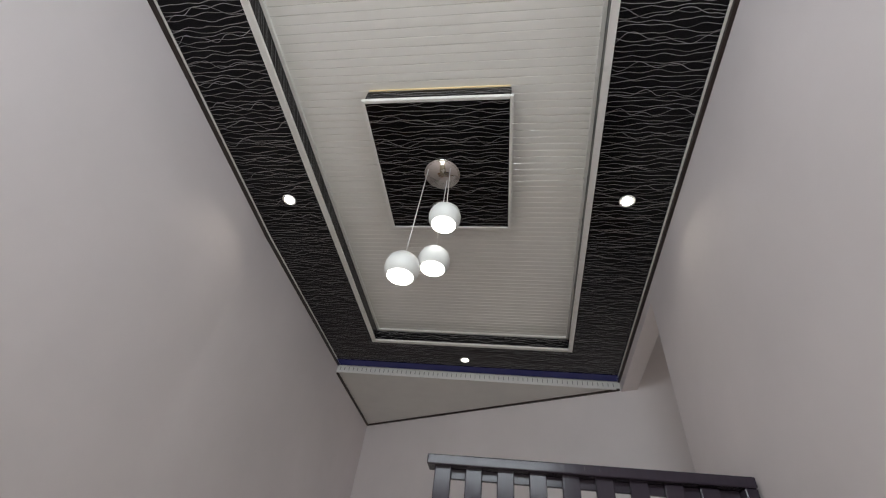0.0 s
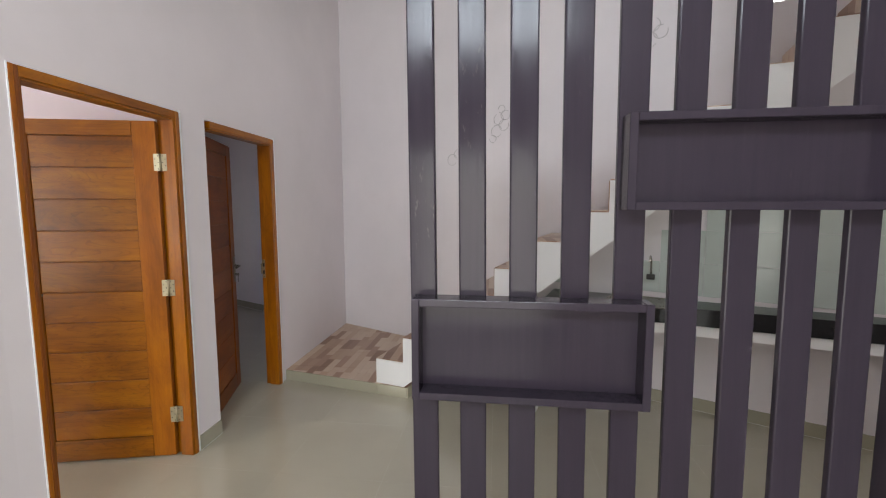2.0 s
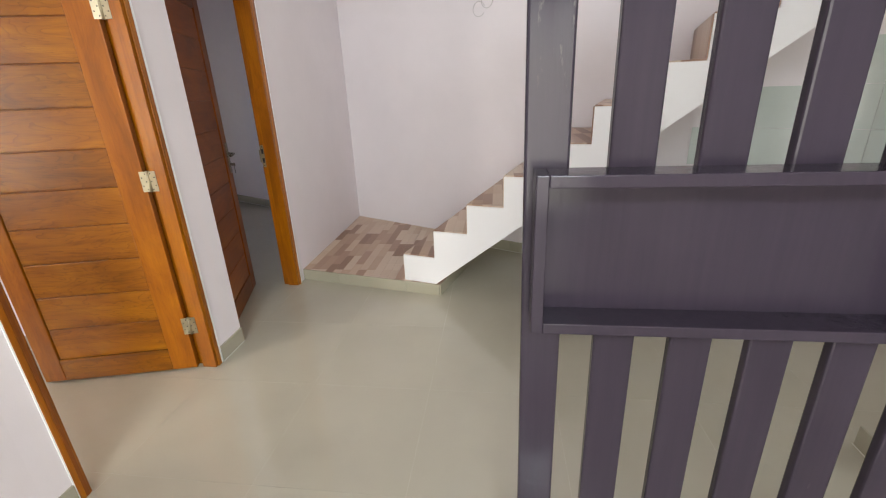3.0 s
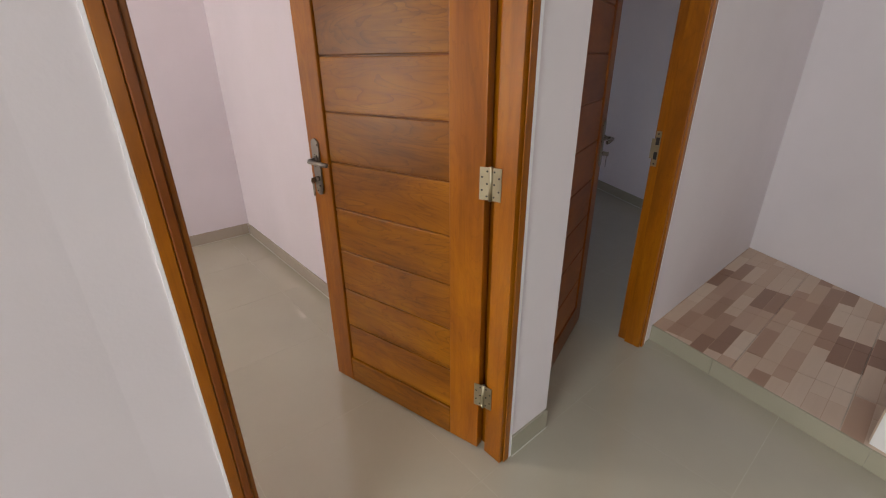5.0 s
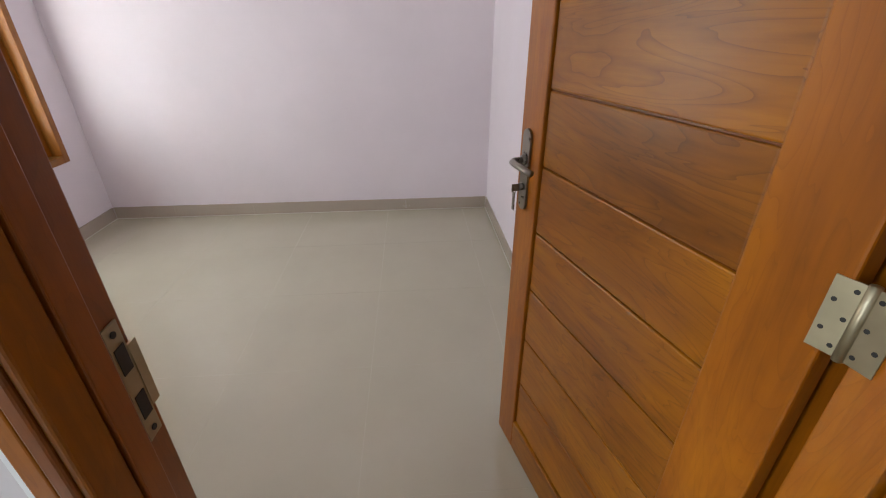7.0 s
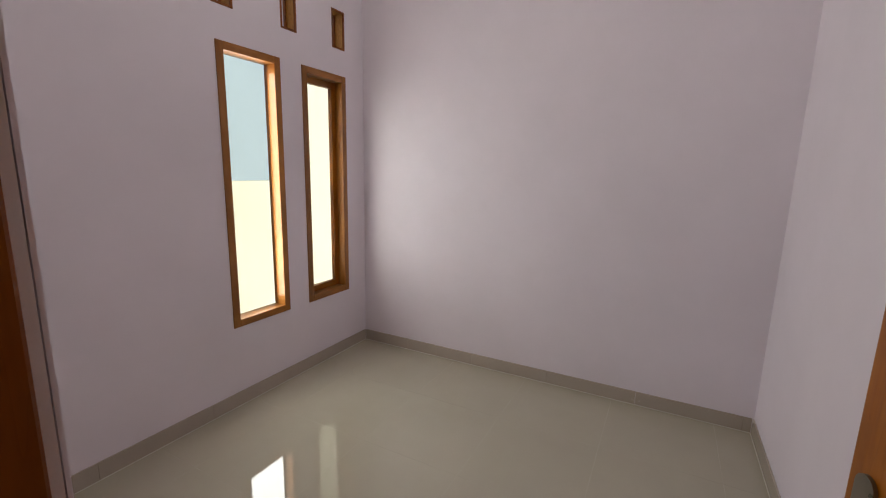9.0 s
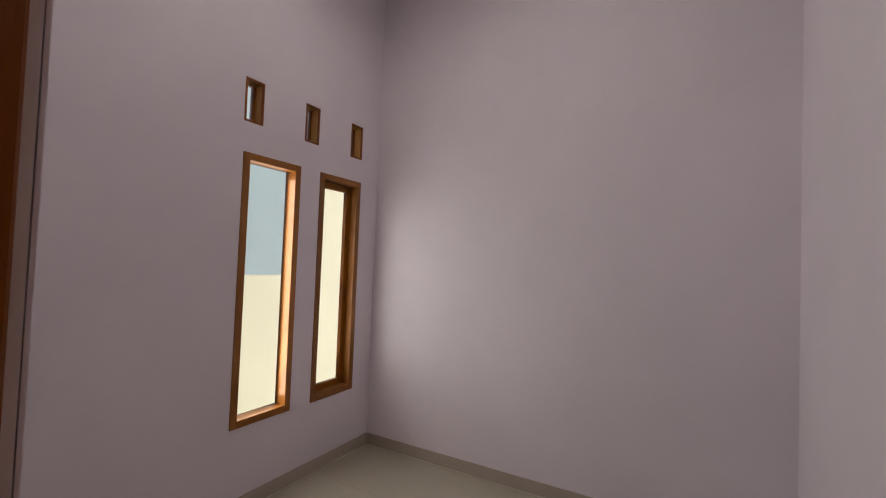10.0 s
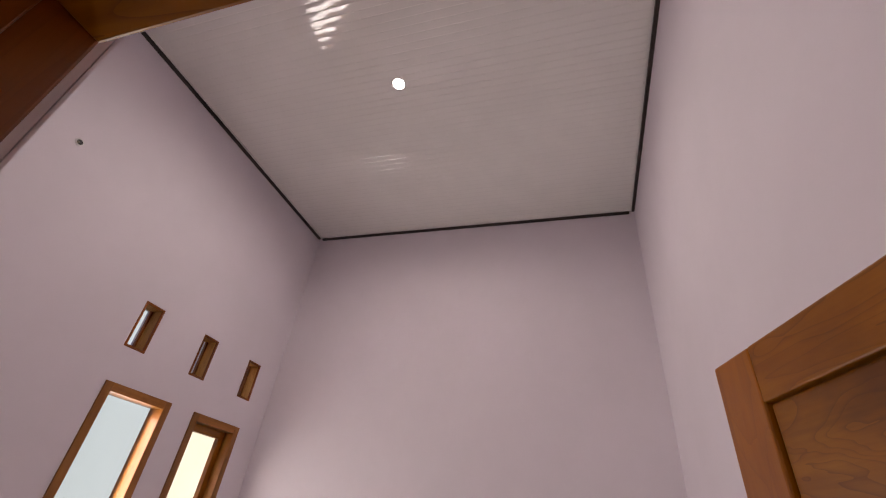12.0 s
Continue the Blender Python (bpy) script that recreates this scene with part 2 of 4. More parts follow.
TEAK_Y = wood("teak_lengthwise", 1, (0.153, 0.047, 0.007), (0.315, 0.109, 0.013), (0.414, 0.160, 0.023))
# redder, darker copies of the teak, with shade put into the colour
TEAK_SHADED = wood("dark_red_teak_upright", 2, (0.12, 0.032, 0.008), (0.23, 0.068, 0.015), (0.30, 0.10, 0.022), bold=0.4)
TEAK_SHADED_X = wood("dark_red_teak_across", 0, (0.12, 0.032, 0.008), (0.23, 0.068, 0.015), (0.30, 0.10, 0.022), bold=0.4)
TEAK_PALE = wood("window_teak_upright", 2, (0.16, 0.055, 0.014), (0.32, 0.13, 0.035), (0.42, 0.19, 0.06), bold=0.4)
TEAK_PALE_X = wood("window_teak_across", 0, (0.16, 0.055, 0.014), (0.32, 0.13, 0.035), (0.42, 0.19, 0.06), bold=0.4)
# vent lining, paler than the teak to stand for daylight falling on it
LIT_LINING = wood("raw_pale_timber", 2, (0.36, 0.17, 0.055), (0.52, 0.28, 0.10), (0.62, 0.37, 0.15), 0.6, 0.0)
PUTTY = plain("white_putty", (0.9, 0.9, 0.9), 0.6, 0, 0.05, 40, 0.03)
LACQUER = lacquer("dark_plum_lacquer", (0.036, 0.0285, 0.040))
STEEL = plain("brushed_steel", (0.25, 0.225, 0.195), 0.3, 1.0, 0.05, 80, 0.1)
BRASS = plain("pale_brass_plate", (0.40, 0.35, 0.24), 0.42, 1.0, 0.06, 60, 0.15)
CHROME = plain("chrome", (0.56, 0.52, 0.48), 0.1, 1.0, 0.01, 40, 0.05)
DARK = plain("dark_slot", (0.012, 0.010, 0.009), 0.6)
SLOT = plain("grey_slot", (0.22, 0.21, 0.20), 0.6)
GRANITE = plain("black_granite", (0.012, 0.012, 0.013), 0.14, 0, 0.02, 120, 0.15)
KITCHEN_TILE = plain("pale_green_wall_tile", (0.52, 0.57, 0.53), 0.12, 0, 0.02, 20, 0.05)
GLOBE = plain("matt_white_glass", (0.78, 0.80, 0.79), 0.35, 0, 0.0, 40, 0.02)
GLASS = glass("window_glass")
LAMP = glow("lamp_disc", (1.0, 0.97, 0.92), 12.0)
LAMP_SOFT = glow("pendant_disc", (1.0, 0.98, 0.95), 5.0)
BLUE_GLOW = glow("blue_led_strip", (0.002, 0.003, 0.06), 0.3)
LED_WARM = glow("warm_led_strip", (0.75, 0.6, 0.35), 0.2)
SKETCH = plain("grey_stencil_paint", (0.42, 0.39, 0.38), 0.8)
BRIGHT_SKY = glow("bright_overcast_sky", (0.95, 0.97, 1.0), 2.2)
RUBBER = plain("black_plastic", (0.02, 0.02, 0.02), 0.4)
FAR = paint("blue_grey_render", (0.36, 0.43, 0.47), 0.9, 0.04, 0.3)
EARTH = paint("yard_concrete", (0.36, 0.34, 0.31), 0.9, 0.15, 0.4)


# ---- building helpers ----
def part(name, bm, material, parent=None, label="", place=None):
    me = bpy.data.meshes.new(name)
    bm.to_mesh(me)
    bm.free()
    me.materials.append(material)
    ob = new(name, me)
    if parent:
        ob.parent = parent
    if place is not None:
        ob.matrix_basis = place
    if label:
        ob["label"] = label
    return ob


def twin(ob, parent, place):
    """Another object on the same mesh."""
    c = new(ob.name.split(".")[0], ob.data)
    c.parent = parent
    c.matrix_basis = place
    return c


def empty(name, place, label, category, group="", kind=""):
    ob = new(name)
    ob.empty_display_size = 0.1
    ob.matrix_basis = place
    return tagged(ob, label, category, group, kind)


def add_box(bm, x0, x1, y0, y1, z0, z1):
    vs = [bm.verts.new((x, y, z)) for z in (z0, z1) for x, y in ((x0, y0), (x1, y0), (x1, y1), (x0, y1))]
    for f in ((3, 2, 1, 0), (4, 5, 6, 7), (0, 1, 5, 4), (1, 2, 6, 5), (2, 3, 7, 6), (3, 0, 4, 7)):
        bm.faces.new([vs[i] for i in f])
    return vs


def box(x0, x1, y0, y1, z0, z1, bevel=0.0):
    bm = bmesh.new()
    add_box(bm, x0, x1, y0, y1, z0, z1)
    if bevel:
        bmesh.ops.bevel(bm, geom=bm.edges[:], offset=bevel, segments=2, affect="EDGES", profile=0.5)
    return bm


def boxes(*rows):
    bm = bmesh.new()
    for r in rows:
        add_box(bm, *r)
    return bm


def prism(points, z0, z1):
    """A flat polygon, counter-clockwise from above, drawn up from z0 to z1."""
    bm = bmesh.new()
    lo = [bm.verts.new((x, y, z0)) for x, y in points]
    hi = [bm.verts.new((x, y, z1)) for x, y in points]
    bm.faces.new(lo[::-1])
    bm.faces.new(hi)
    for i in range(len(points)):
        j = (i + 1) % len(points)
        bm.faces.new((lo[i], lo[j], hi[j], hi[i]))
    return bm


def cyl(r, z0, z1, seg=20, r2=None):
    bm = bmesh.new()
    bmesh.ops.create_cone(bm, cap_ends=True, segments=seg, radius1=r, radius2=r if r2 is None else r2, depth=z1 - z0, matrix=Matrix.Translation((0, 0, (z0 + z1) / 2)))
    return bm


def smooth(ob):
    for p in ob.data.polygons:
        p.use_smooth = True
    return ob


def tube(path, r, seg=8):
    """A round rod along a list of points."""
    bm = bmesh.new()
    rings = []
    pts = [Vector(p) for p in path]
    for i, p in enumerate(pts):
        d = (pts[min(i + 1, len(pts) - 1)] - pts[max(i - 1, 0)]).normalized()
        side = d.orthogonal().normalized()
        if rings:
            side = (last - d * last.dot(d)).normalized()
        last = side
        up = d.cross(side)
        rings.append([bm.verts.new(p + r * (math.cos(a) * side + math.sin(a) * up)) for a in (2 * math.pi * k / seg for k in range(seg))])
    for a, b in zip(rings, rings[1:]):
        for k in range(seg):
            bm.faces.new((a[k], a[(k + 1) % seg], b[(k + 1) % seg], b[k]))
    bm.faces.new(rings[0][::-1])
    bm.faces.new(rings[-1])
    return bm


def wall(name, start, end, thick, z0, z1, holes, material, label):
    """A wall from start to end (its face on the right-hand side as one walks), thick to the left, with openings (u0, u1, z0, z1)."""
    a, b = Vector((*start, 0)), Vector((*end, 0))
    along = (b - a).normalized()
    left = Vector((-along.y, along.x, 0))
    us = sorted({0.0, (b - a).length, *[h[0] for h in holes], *[h[1] for h in holes]})
    vs = sorted({z0, z1, *[h[2] for h in holes], *[h[3] for h in holes]})
    bm = bmesh.new()
    cache = {}

    def vert(i, j, k):
        if (i, j, k) not in cache:
            cache[i, j, k] = bm.verts.new(a + along * us[i] + left * (thick * k) + Vector((0, 0, vs[j])))
        return cache[i, j, k]

    def solid(i, j):
        if not (0 <= i < len(us) - 1 and 0 <= j < len(vs) - 1):
            return False
        u, v = (us[i] + us[i + 1]) / 2, (vs[j] + vs[j + 1]) / 2
        return not any(h[0] < u < h[1] and h[2] < v < h[3] for h in holes)

    for i in range(len(us) - 1):
        for j in range(len(vs) - 1):
            if not solid(i, j):
                continue
            bm.faces.new((vert(i, j, 0), vert(i + 1, j, 0), vert(i + 1, j + 1, 0), vert(i, j + 1, 0)))
            bm.faces.new((vert(i, j, 1), vert(i, j + 1, 1), vert(i + 1, j + 1, 1), vert(i + 1, j, 1)))
            if not solid(i - 1, j):
                bm.faces.new((vert(i, j, 0), vert(i, j + 1, 0), vert(i, j + 1, 1), vert(i, j, 1)))
            if not solid(i + 1, j):
                bm.faces.new((vert(i + 1, j, 0), vert(i + 1, j, 1), vert(i + 1, j + 1, 1), vert(i + 1, j + 1, 0)))
            if not solid(i, j - 1):
                bm.faces.new((vert(i, j, 0), vert(i, j, 1), vert(i + 1, j, 1), vert(i + 1, j, 0)))
            if not solid(i, j + 1):
                bm.faces.new((vert(i, j + 1, 0), vert(i + 1, j + 1, 0), vert(i + 1, j + 1, 1), vert(i, j + 1, 1)))
    return tagged(part(name, bm, material), label, "wall", kind="structure")


# ---- plan ----
HALL_W, BED_E = -1.85, -1.985
BED_W, BED_S, BED_N = -5.0, 0.47, 3.526
SLOPE = -0.5095
BACK = Vector((0.891, -0.454, 0))
BACK_N = Vector((0.454, 0.891, 0))


def back_y(x):
    """The slanting back wall's face."""
    return 6.24 + SLOPE * (x - HALL_W)


def east_x(y):
    """The hall's slightly slanting east wall."""
    return 1.10 + 0.052 * y


D1 = (2.575, 3.465)
D2 = (3.705, 4.565)
HEAD = 2.155

# ---- walls ----
BEND = 2.45
FRONT_W = HALL_W + 0.048 * (BEND - FRONT)
wall("wall_west", (HALL_W, 6.33), (HALL_W, BEND), -0.135, 0, 4.6,
     [(6.33 - D1[1], 6.33 - D1[0], 0, HEAD), (6.33 - D2[1], 6.33 - D2[0], 0, HEAD)], WALL, "pale mauve painted wall with two doorways")
wall("wall_west_front", (HALL_W, BEND), (FRONT_W, FRONT), -0.135, 0, 4.6, [], WALL, "pale mauve painted wall beside the entrance")
wall("wall_back", (-5.3, back_y(-5.3)), (3.5, back_y(3.5)), 0.15, 0, 5.3, [(8.05, 8.42, 2.94, 3.25)], WALL, "pale mauve painted wall slanting behind the stairs")
L_EAST = (Vector((east_x(4.66), 4.66)) - Vector((east_x(FRONT), FRONT))).length
U_END = (3.02 - FRONT) * L_EAST / (4.66 - FRONT)
U_LOW = (2.372 - FRONT) * L_EAST / (4.66 - FRONT)
wall("wall_east", (east_x(4.66), 4.66), (east_x(FRONT), FRONT), 0.15, 0, 5.3, [(0.0, L_EAST - U_END, 0, 4.08), (L_EAST - U_END - 0.0001, L_EAST - U_LOW, 0, 2.58)], WALL, "pale painted wall ending at the kitchen opening")
wall("wall_front", (-2.0, FRONT), (1.25, FRONT), -0.15, 0, 4.6, [(0.9, 2.7, 0, 2.3), (0.75, 2.85, 3.45, 4.14)], WALL, "unseen painted front wall with an assumed wide doorway and transom")
W1 = (-4.095, -3.62, 0.545, 2.325)
W2 = (-4.765, -4.29, 0.545, 2.325)
VENTS = [(-3.757, -3.612), (-4.262, -4.118), (-4.768, -4.62)]
VZ = (2.522, 2.81)
wall("wall_south_bedroom", (-5.15, BED_S), (HALL_W - 0.02, BED_S), -0.15, 0, 4.6,
     [(w[0] + 5.15, w[1] + 5.15, w[2], w[3]) for w in (W1, W2)] + [(a + 5.15, b + 5.15, *VZ) for a, b in VENTS], BED_WALL, "lilac bedroom wall with windows and vents")
wall("wall_west_bedroom", (BED_W, 0.3), (BED_W, 8.0), 0.15, 0, 4.6, [(4.7, 5.6, 0.9, 2.1)], BED_WALL, "lilac painted bedroom wall")
wall("wall_partition", (-5.02, BED_N), (-1.975, BED_N), 0.15, 0, 4.6, [], BED_WALL, "lilac painted wall between the two bedrooms")
wall("wall_kitchen_east", (3.2, 4.0), (3.2, 0.8), 0.15, 0, 5.3, [(0.8, 2.2, 1.05, 2.15), (0.7, 1.95, 3.2, 4.3)], WALL, "pale kitchen wall with a window and an assumed upper opening")
wall("wall_kitchen_south", (1.24, 0.9), (3.35, 0.9), -0.15, 0, 5.3, [], WALL, "pale painted kitchen wall")

# lilac skins of the west wall inside the two bedrooms
wall("wall_bedroom_east", (BED_E - 0.001, BED_S), (BED_E - 0.001, BED_N), 0.003, 0, 4.4, [(D1[0] - BED_S, D1[1] - BED_S, 0, HEAD)], BED_WALL, "lilac painted bedroom wall round the doorway")

# ---- ceilings ----
T_IN = ((-1.212, -0.4), (0.535, -0.4), (0.744, 4.007), (-1.262, 4.007))
RIM = ((HALL_W, FRONT), (east_x(FRONT), FRONT), (east_x(4.61), 4.61), (HALL_W, 4.61))


def ring(outer, inner, z0, z1):
    """A flat ring between two four-sided outlines."""
    bm = bmesh.new()
    o0, i0, o1, i1 = ([bm.verts.new((x, y, z)) for x, y in pts] for pts, z in ((outer, z0), (inner, z0), (outer, z1), (inner, z1)))
    for k in range(4):
        j = (k + 1) % 4
        bm.faces.new((o0[j], o0[k], i0[k], i0[j]))
        bm.faces.new((o1[k], o1[j], i1[j], i1[k]))
        bm.faces.new((o0[k], o0[j], o1[j], o1[k]))
        bm.faces.new((i0[j], i0[k], i1[k], i1[j]))
    return bm


def panelled(x0, x1, y0, y1, z, step, along_x, groove=0.0026, deep=0.0032, top=0.03):
    """Narrow ceiling panels side by side, their long edges eased into V joints; one sheet with a back."""
    bm = bmesh.new()
    lo, hi = (y0, y1) if along_x else (x0, x1)
    cuts, k = [], 0
    while lo + k * step < hi - 0.02:
        p, q = lo + k * step, min(lo + (k + 1) * step, hi)
        cuts += [(p, z + deep), (p + groove, z), ((p + q) / 2, z - 0.0004), (q - groove, z)]
        k += 1
    cuts.append((hi, z + deep))
    ends = (x0, x1) if along_x else (y0, y1)
    rows = [[bm.verts.new((e, c, h) if along_x else (c, e, h)) for c, h in cuts] for e in ends]
    for k in range(len(cuts) - 1):
        bm.faces.new((rows[0][k], rows[0][k + 1], rows[1][k + 1], rows[1][k]))
    add_box(bm, x0, x1, y0, y1, z + deep + 0.002, z + top)
    bmesh.ops.recalc_face_normals(bm, faces=bm.faces[:])
    for f in bm.faces:
        if f.normal.z > 0 and f.calc_center_median().z < z + deep + 0.001:
            f.normal_flip()
    return bm


tagged(part("ceiling_band", ring(RIM, T_IN, CEIL, CEIL + 0.13), WAVY), "black glossy ceiling band with silver wavy lines", "ceiling", kind="structure")
tagged(part("ceiling_tray", panelled(-1.4, 0.85, -0.5, 4.1, CEIL + 0.132, 0.05, True, 0.003, 0.0048), PVC), "white grooved plastic ceiling panels in a recessed tray", "ceiling", kind="structure")
tagged(part("ceiling_low", prism([(HALL_W, 4.63), (1.36, 4.63), (HALL_W, 6.3)], 4.115, 4.2), PVC_MATT), "plain white three-cornered ceiling above the landing", "ceiling", kind="structure")
tagged(part("ceiling_bedroom", panelled(-5.05, -1.95, 0.42, 3.58, BED_CEIL, 0.05, False, 0.004, 0.0017), PVC), "white glossy grooved plastic bedroom ceiling", "ceiling", kind="structure")
tagged(part("ceiling_back_room", prism([(-5.1, 3.6), (-1.9, 3.6), (-1.9, 6.35), (-5.1, 7.95)], 4.26, 4.32), PVC_MATT), "plain white ceiling of the back room", "ceiling", kind="structure")
tagged(part("ceiling_kitchen", prism([(1.0, 0.8), (3.4, 0.8), (3.4, 3.7), (1.0, 5.1)], 5.0, 5.08), PVC_MATT), "plain white ceiling over the kitchen and stairs", "ceiling", kind="structure")
tagged(part("ceiling_roof", boxes((-5.2, 3.4, -1.9, 8.2, 5.32, 5.42)), PVC_MATT), "flat roof slab over the house", "ceiling", kind="structure")
tagged(part("wall_kitchen_lintel", boxes((HALL_W - 0.1, 1.3, FRONT - 0.1, FRONT + 0.02, 4.55, 5.32)), WALL), "painted wall above the front door", "wall", kind="structure")

# moulding round the tray
tray_trim = tagged(new("trim_tray"), "white plastic moulding round the ceiling tray", "moulding", kind="structure")
inner = [Vector((x, y, 0)) for x, y in T_IN]
for k in range(4):
    a, b = inner[k], inner[(k + 1) % 4]
    d = (b - a).normalized()
    nrm = Vector((d.y, -d.x, 0))
    bm = prism([(p.x, p.y) for p in (a - nrm * 0.006, b - nrm * 0.006, b + nrm * 0.032 + d * 0.032, a + nrm * 0.032 - d * 0.032)][::-1], CEIL - 0.014, CEIL + 0.006)
    bmesh.ops.recalc_face_normals(bm, faces=bm.faces[:])
    part("moulding", bm, TRIM_WHITE, tray_trim)
    bm = prism([(p.x, p.y) for p in (a - nrm * 0.022, b - nrm * 0.022, b - nrm * 0.001, a - nrm * 0.001)][::-1], CEIL + 0.112, CEIL + 0.132)
    bmesh.ops.recalc_face_normals(bm, faces=bm.faces[:])
    part("upper_moulding", bm, TRIM_WHITE, tray_trim)

# centre panel hanging in the tray
pan = empty("ceiling_panel", pose(-0.305, 1.811, CEIL), "black wavy square ceiling panel with a white edge", "ceiling panel")
PX, PY = 0.447, 0.522
part("face", box(-PX + 0.018, PX - 0.018, -PY + 0.018, PY - 0.018, -0.008, 0.0), WAVY, pan)
part("side", boxes((-PX + 0.012, PX - 0.012, -PY + 0.012, PY - 0.012, 0.001, 0.115)), WAVY, pan)
for sx in (-1, 1):
    part("edge_strip", box(min(sx * PX, sx * (PX - 0.02)), max(sx * PX, sx * (PX - 0.02)), -PY, PY, -0.016, 0.012, 0.003), TRIM_WHITE, pan)
    part("edge_strip", box(-PX + 0.021, PX - 0.021, min(sx * PY, sx * (PY - 0.02)), max(sx * PY, sx * (PY - 0.02)), -0.016, 0.012, 0.003), TRIM_WHITE, pan)
part("led_strip", boxes((-PX + 0.02, PX - 0.02, -PY + 0.004, -PY + 0.011, 0.119, 0.127)), LED_WARM, pan, "warm light strip")

# face of the step between the two ceilings, slotted, with a painted blue glow above it
step_trim = tagged(new("trim_ceiling_step"), "white slotted plastic strip with a painted blue glow beside it", "trim", kind="structure")
part("strip", boxes((HALL_W + 0.002, east_x(4.6) - 0.002, 4.613, 4.629, 4.1, 4.176)), TRIM_WHITE, step_trim)
bm = bmesh.new()
for k in range(60):
    x = HALL_W + 0.04 + k * 0.053
    if x < 1.3:
        add_box(bm, x, x + 0.006, 4.6095, 4.613, 4.128, 4.168)
part("slots", bm, SLOT, step_trim)["kind"] = "stuff"
# thin glowing sheet standing for blue light mirrored in the black band
part("light_line", boxes((HALL_W + 0.02, east_x(4.6) - 0.02, 4.485, 4.609, 4.193, 4.1985)), BLUE_GLOW, step_trim, "dark blue band in place of blue light reflected on the ceiling")


def cornice(name, a, b, z, side, label):
    """Dark ceiling trim along a wall from a to b, with a thin white line on the ceiling beside it."""
    a, b = Vector((*a, 0)), Vector((*b, 0))
    d = (b - a).normalized()
    n = Vector((-d.y, d.x, 0)) * side
    ob = tagged(new(name), label, "trim", kind="structure")
    for nm, w0, w1, z0, z1, mat in (("dark_strip", 0.001, 0.022, z - 0.024, z - 0.001, TRIM_DARK), ("white_line", 0.023, 0.035, z - 0.007, z - 0.001, TRIM_WHITE)):
        bm = prism([(p.x, p.y) for p in (a + n * w0, b + n * w0, b + n * w1, a + n * w1)], z0, z1)
        bmesh.ops.recalc_face_normals(bm, faces=bm.faces[:])
        part(nm, bm, mat, ob)
    return ob


DARK_TRIM = "thin dark brown trim where wall meets ceiling"
cornice("trim_cornice_west", (HALL_W, BEND), (HALL_W, 4.6), CEIL, -1, DARK_TRIM)
cornice("trim_cornice_west_front", (FRONT_W, FRONT), (HALL_W, BEND), CEIL, -1, DARK_TRIM)
cornice("trim_cornice_east", (east_x(FRONT), FRONT), (east_x(4.6), 4.6), CEIL, 1, DARK_TRIM)
cornice("trim_cornice_low", (HALL_W, 4.64), (HALL_W, 6.22), 4.115, -1, DARK_TRIM)
cornice("trim_cornice_back", (HALL_W + 0.02, back_y(HALL_W + 0.02)), (1.33, back_y(1.33)), 4.115, -1, DARK_TRIM)
cornice("trim_cornice_bed_south", (-4.97, BED_S), (-2.02, BED_S), BED_CEIL, 1, DARK_TRIM)
cornice("trim_cornice_bed_west", (BED_W, BED_S + 0.04), (BED_W, BED_N - 0.04), BED_CEIL, -1, DARK_TRIM)
cornice("trim_cornice_bed_north", (-4.97, BED_N), (-2.02, BED_N), BED_CEIL, -1, DARK_TRIM)


# ---- ceiling lights ----
def downlight(x, y, z):
    ob = empty("downlight", pose(x, y, z), "small round white recessed ceiling light, lit", "ceiling light", "recessed ceiling lights")
    bm = bmesh.new()
    rings = [[bm.verts.new((r * math.cos(a), r * math.sin(a), h)) for a in (2 * math.pi * k / 28 for k in range(28))] for r, h in ((0.05, -0.0005), (0.052, -0.006), (0.044, -0.008), (0.04, -0.003))]
    for p, q in zip(rings, rings[1:]):
        for k in range(28):
            bm.faces.new((p[k], p[(k + 1) % 28], q[(k + 1) % 28], q[k]))
    smooth(part("rim", bm, TRIM_WHITE, ob))
    part("lens", cyl(0.036, -0.0062, -0.001, 28), LAMP, ob, "glowing lens")


for sx, sy in HALL_SPOTS:
    downlight(sx, sy, CEIL)
downlight(BED_SPOT[0], BED_SPOT[1], BED_CEIL)

pendant = empty("pendant_lamp", pose(-0.315, 1.82, CEIL - 0.008), "three white globe pendant lamps on a chrome plate, lit", "pendant lamp")
bm = cyl(0.118, -0.03, 0.0, 40)
bmesh.ops.bevel(bm, geom=[e for e in bm.edges if all(v.co.z < -0.02 for v in e.verts)], offset=0.008, segments=3, affect="EDGES")
smooth(part("canopy", bm, CHROME, pendant, "chrome ceiling plate"))
part("canopy_screw", cyl(0.009, -0.04, -0.03, 12), CHROME, pendant)
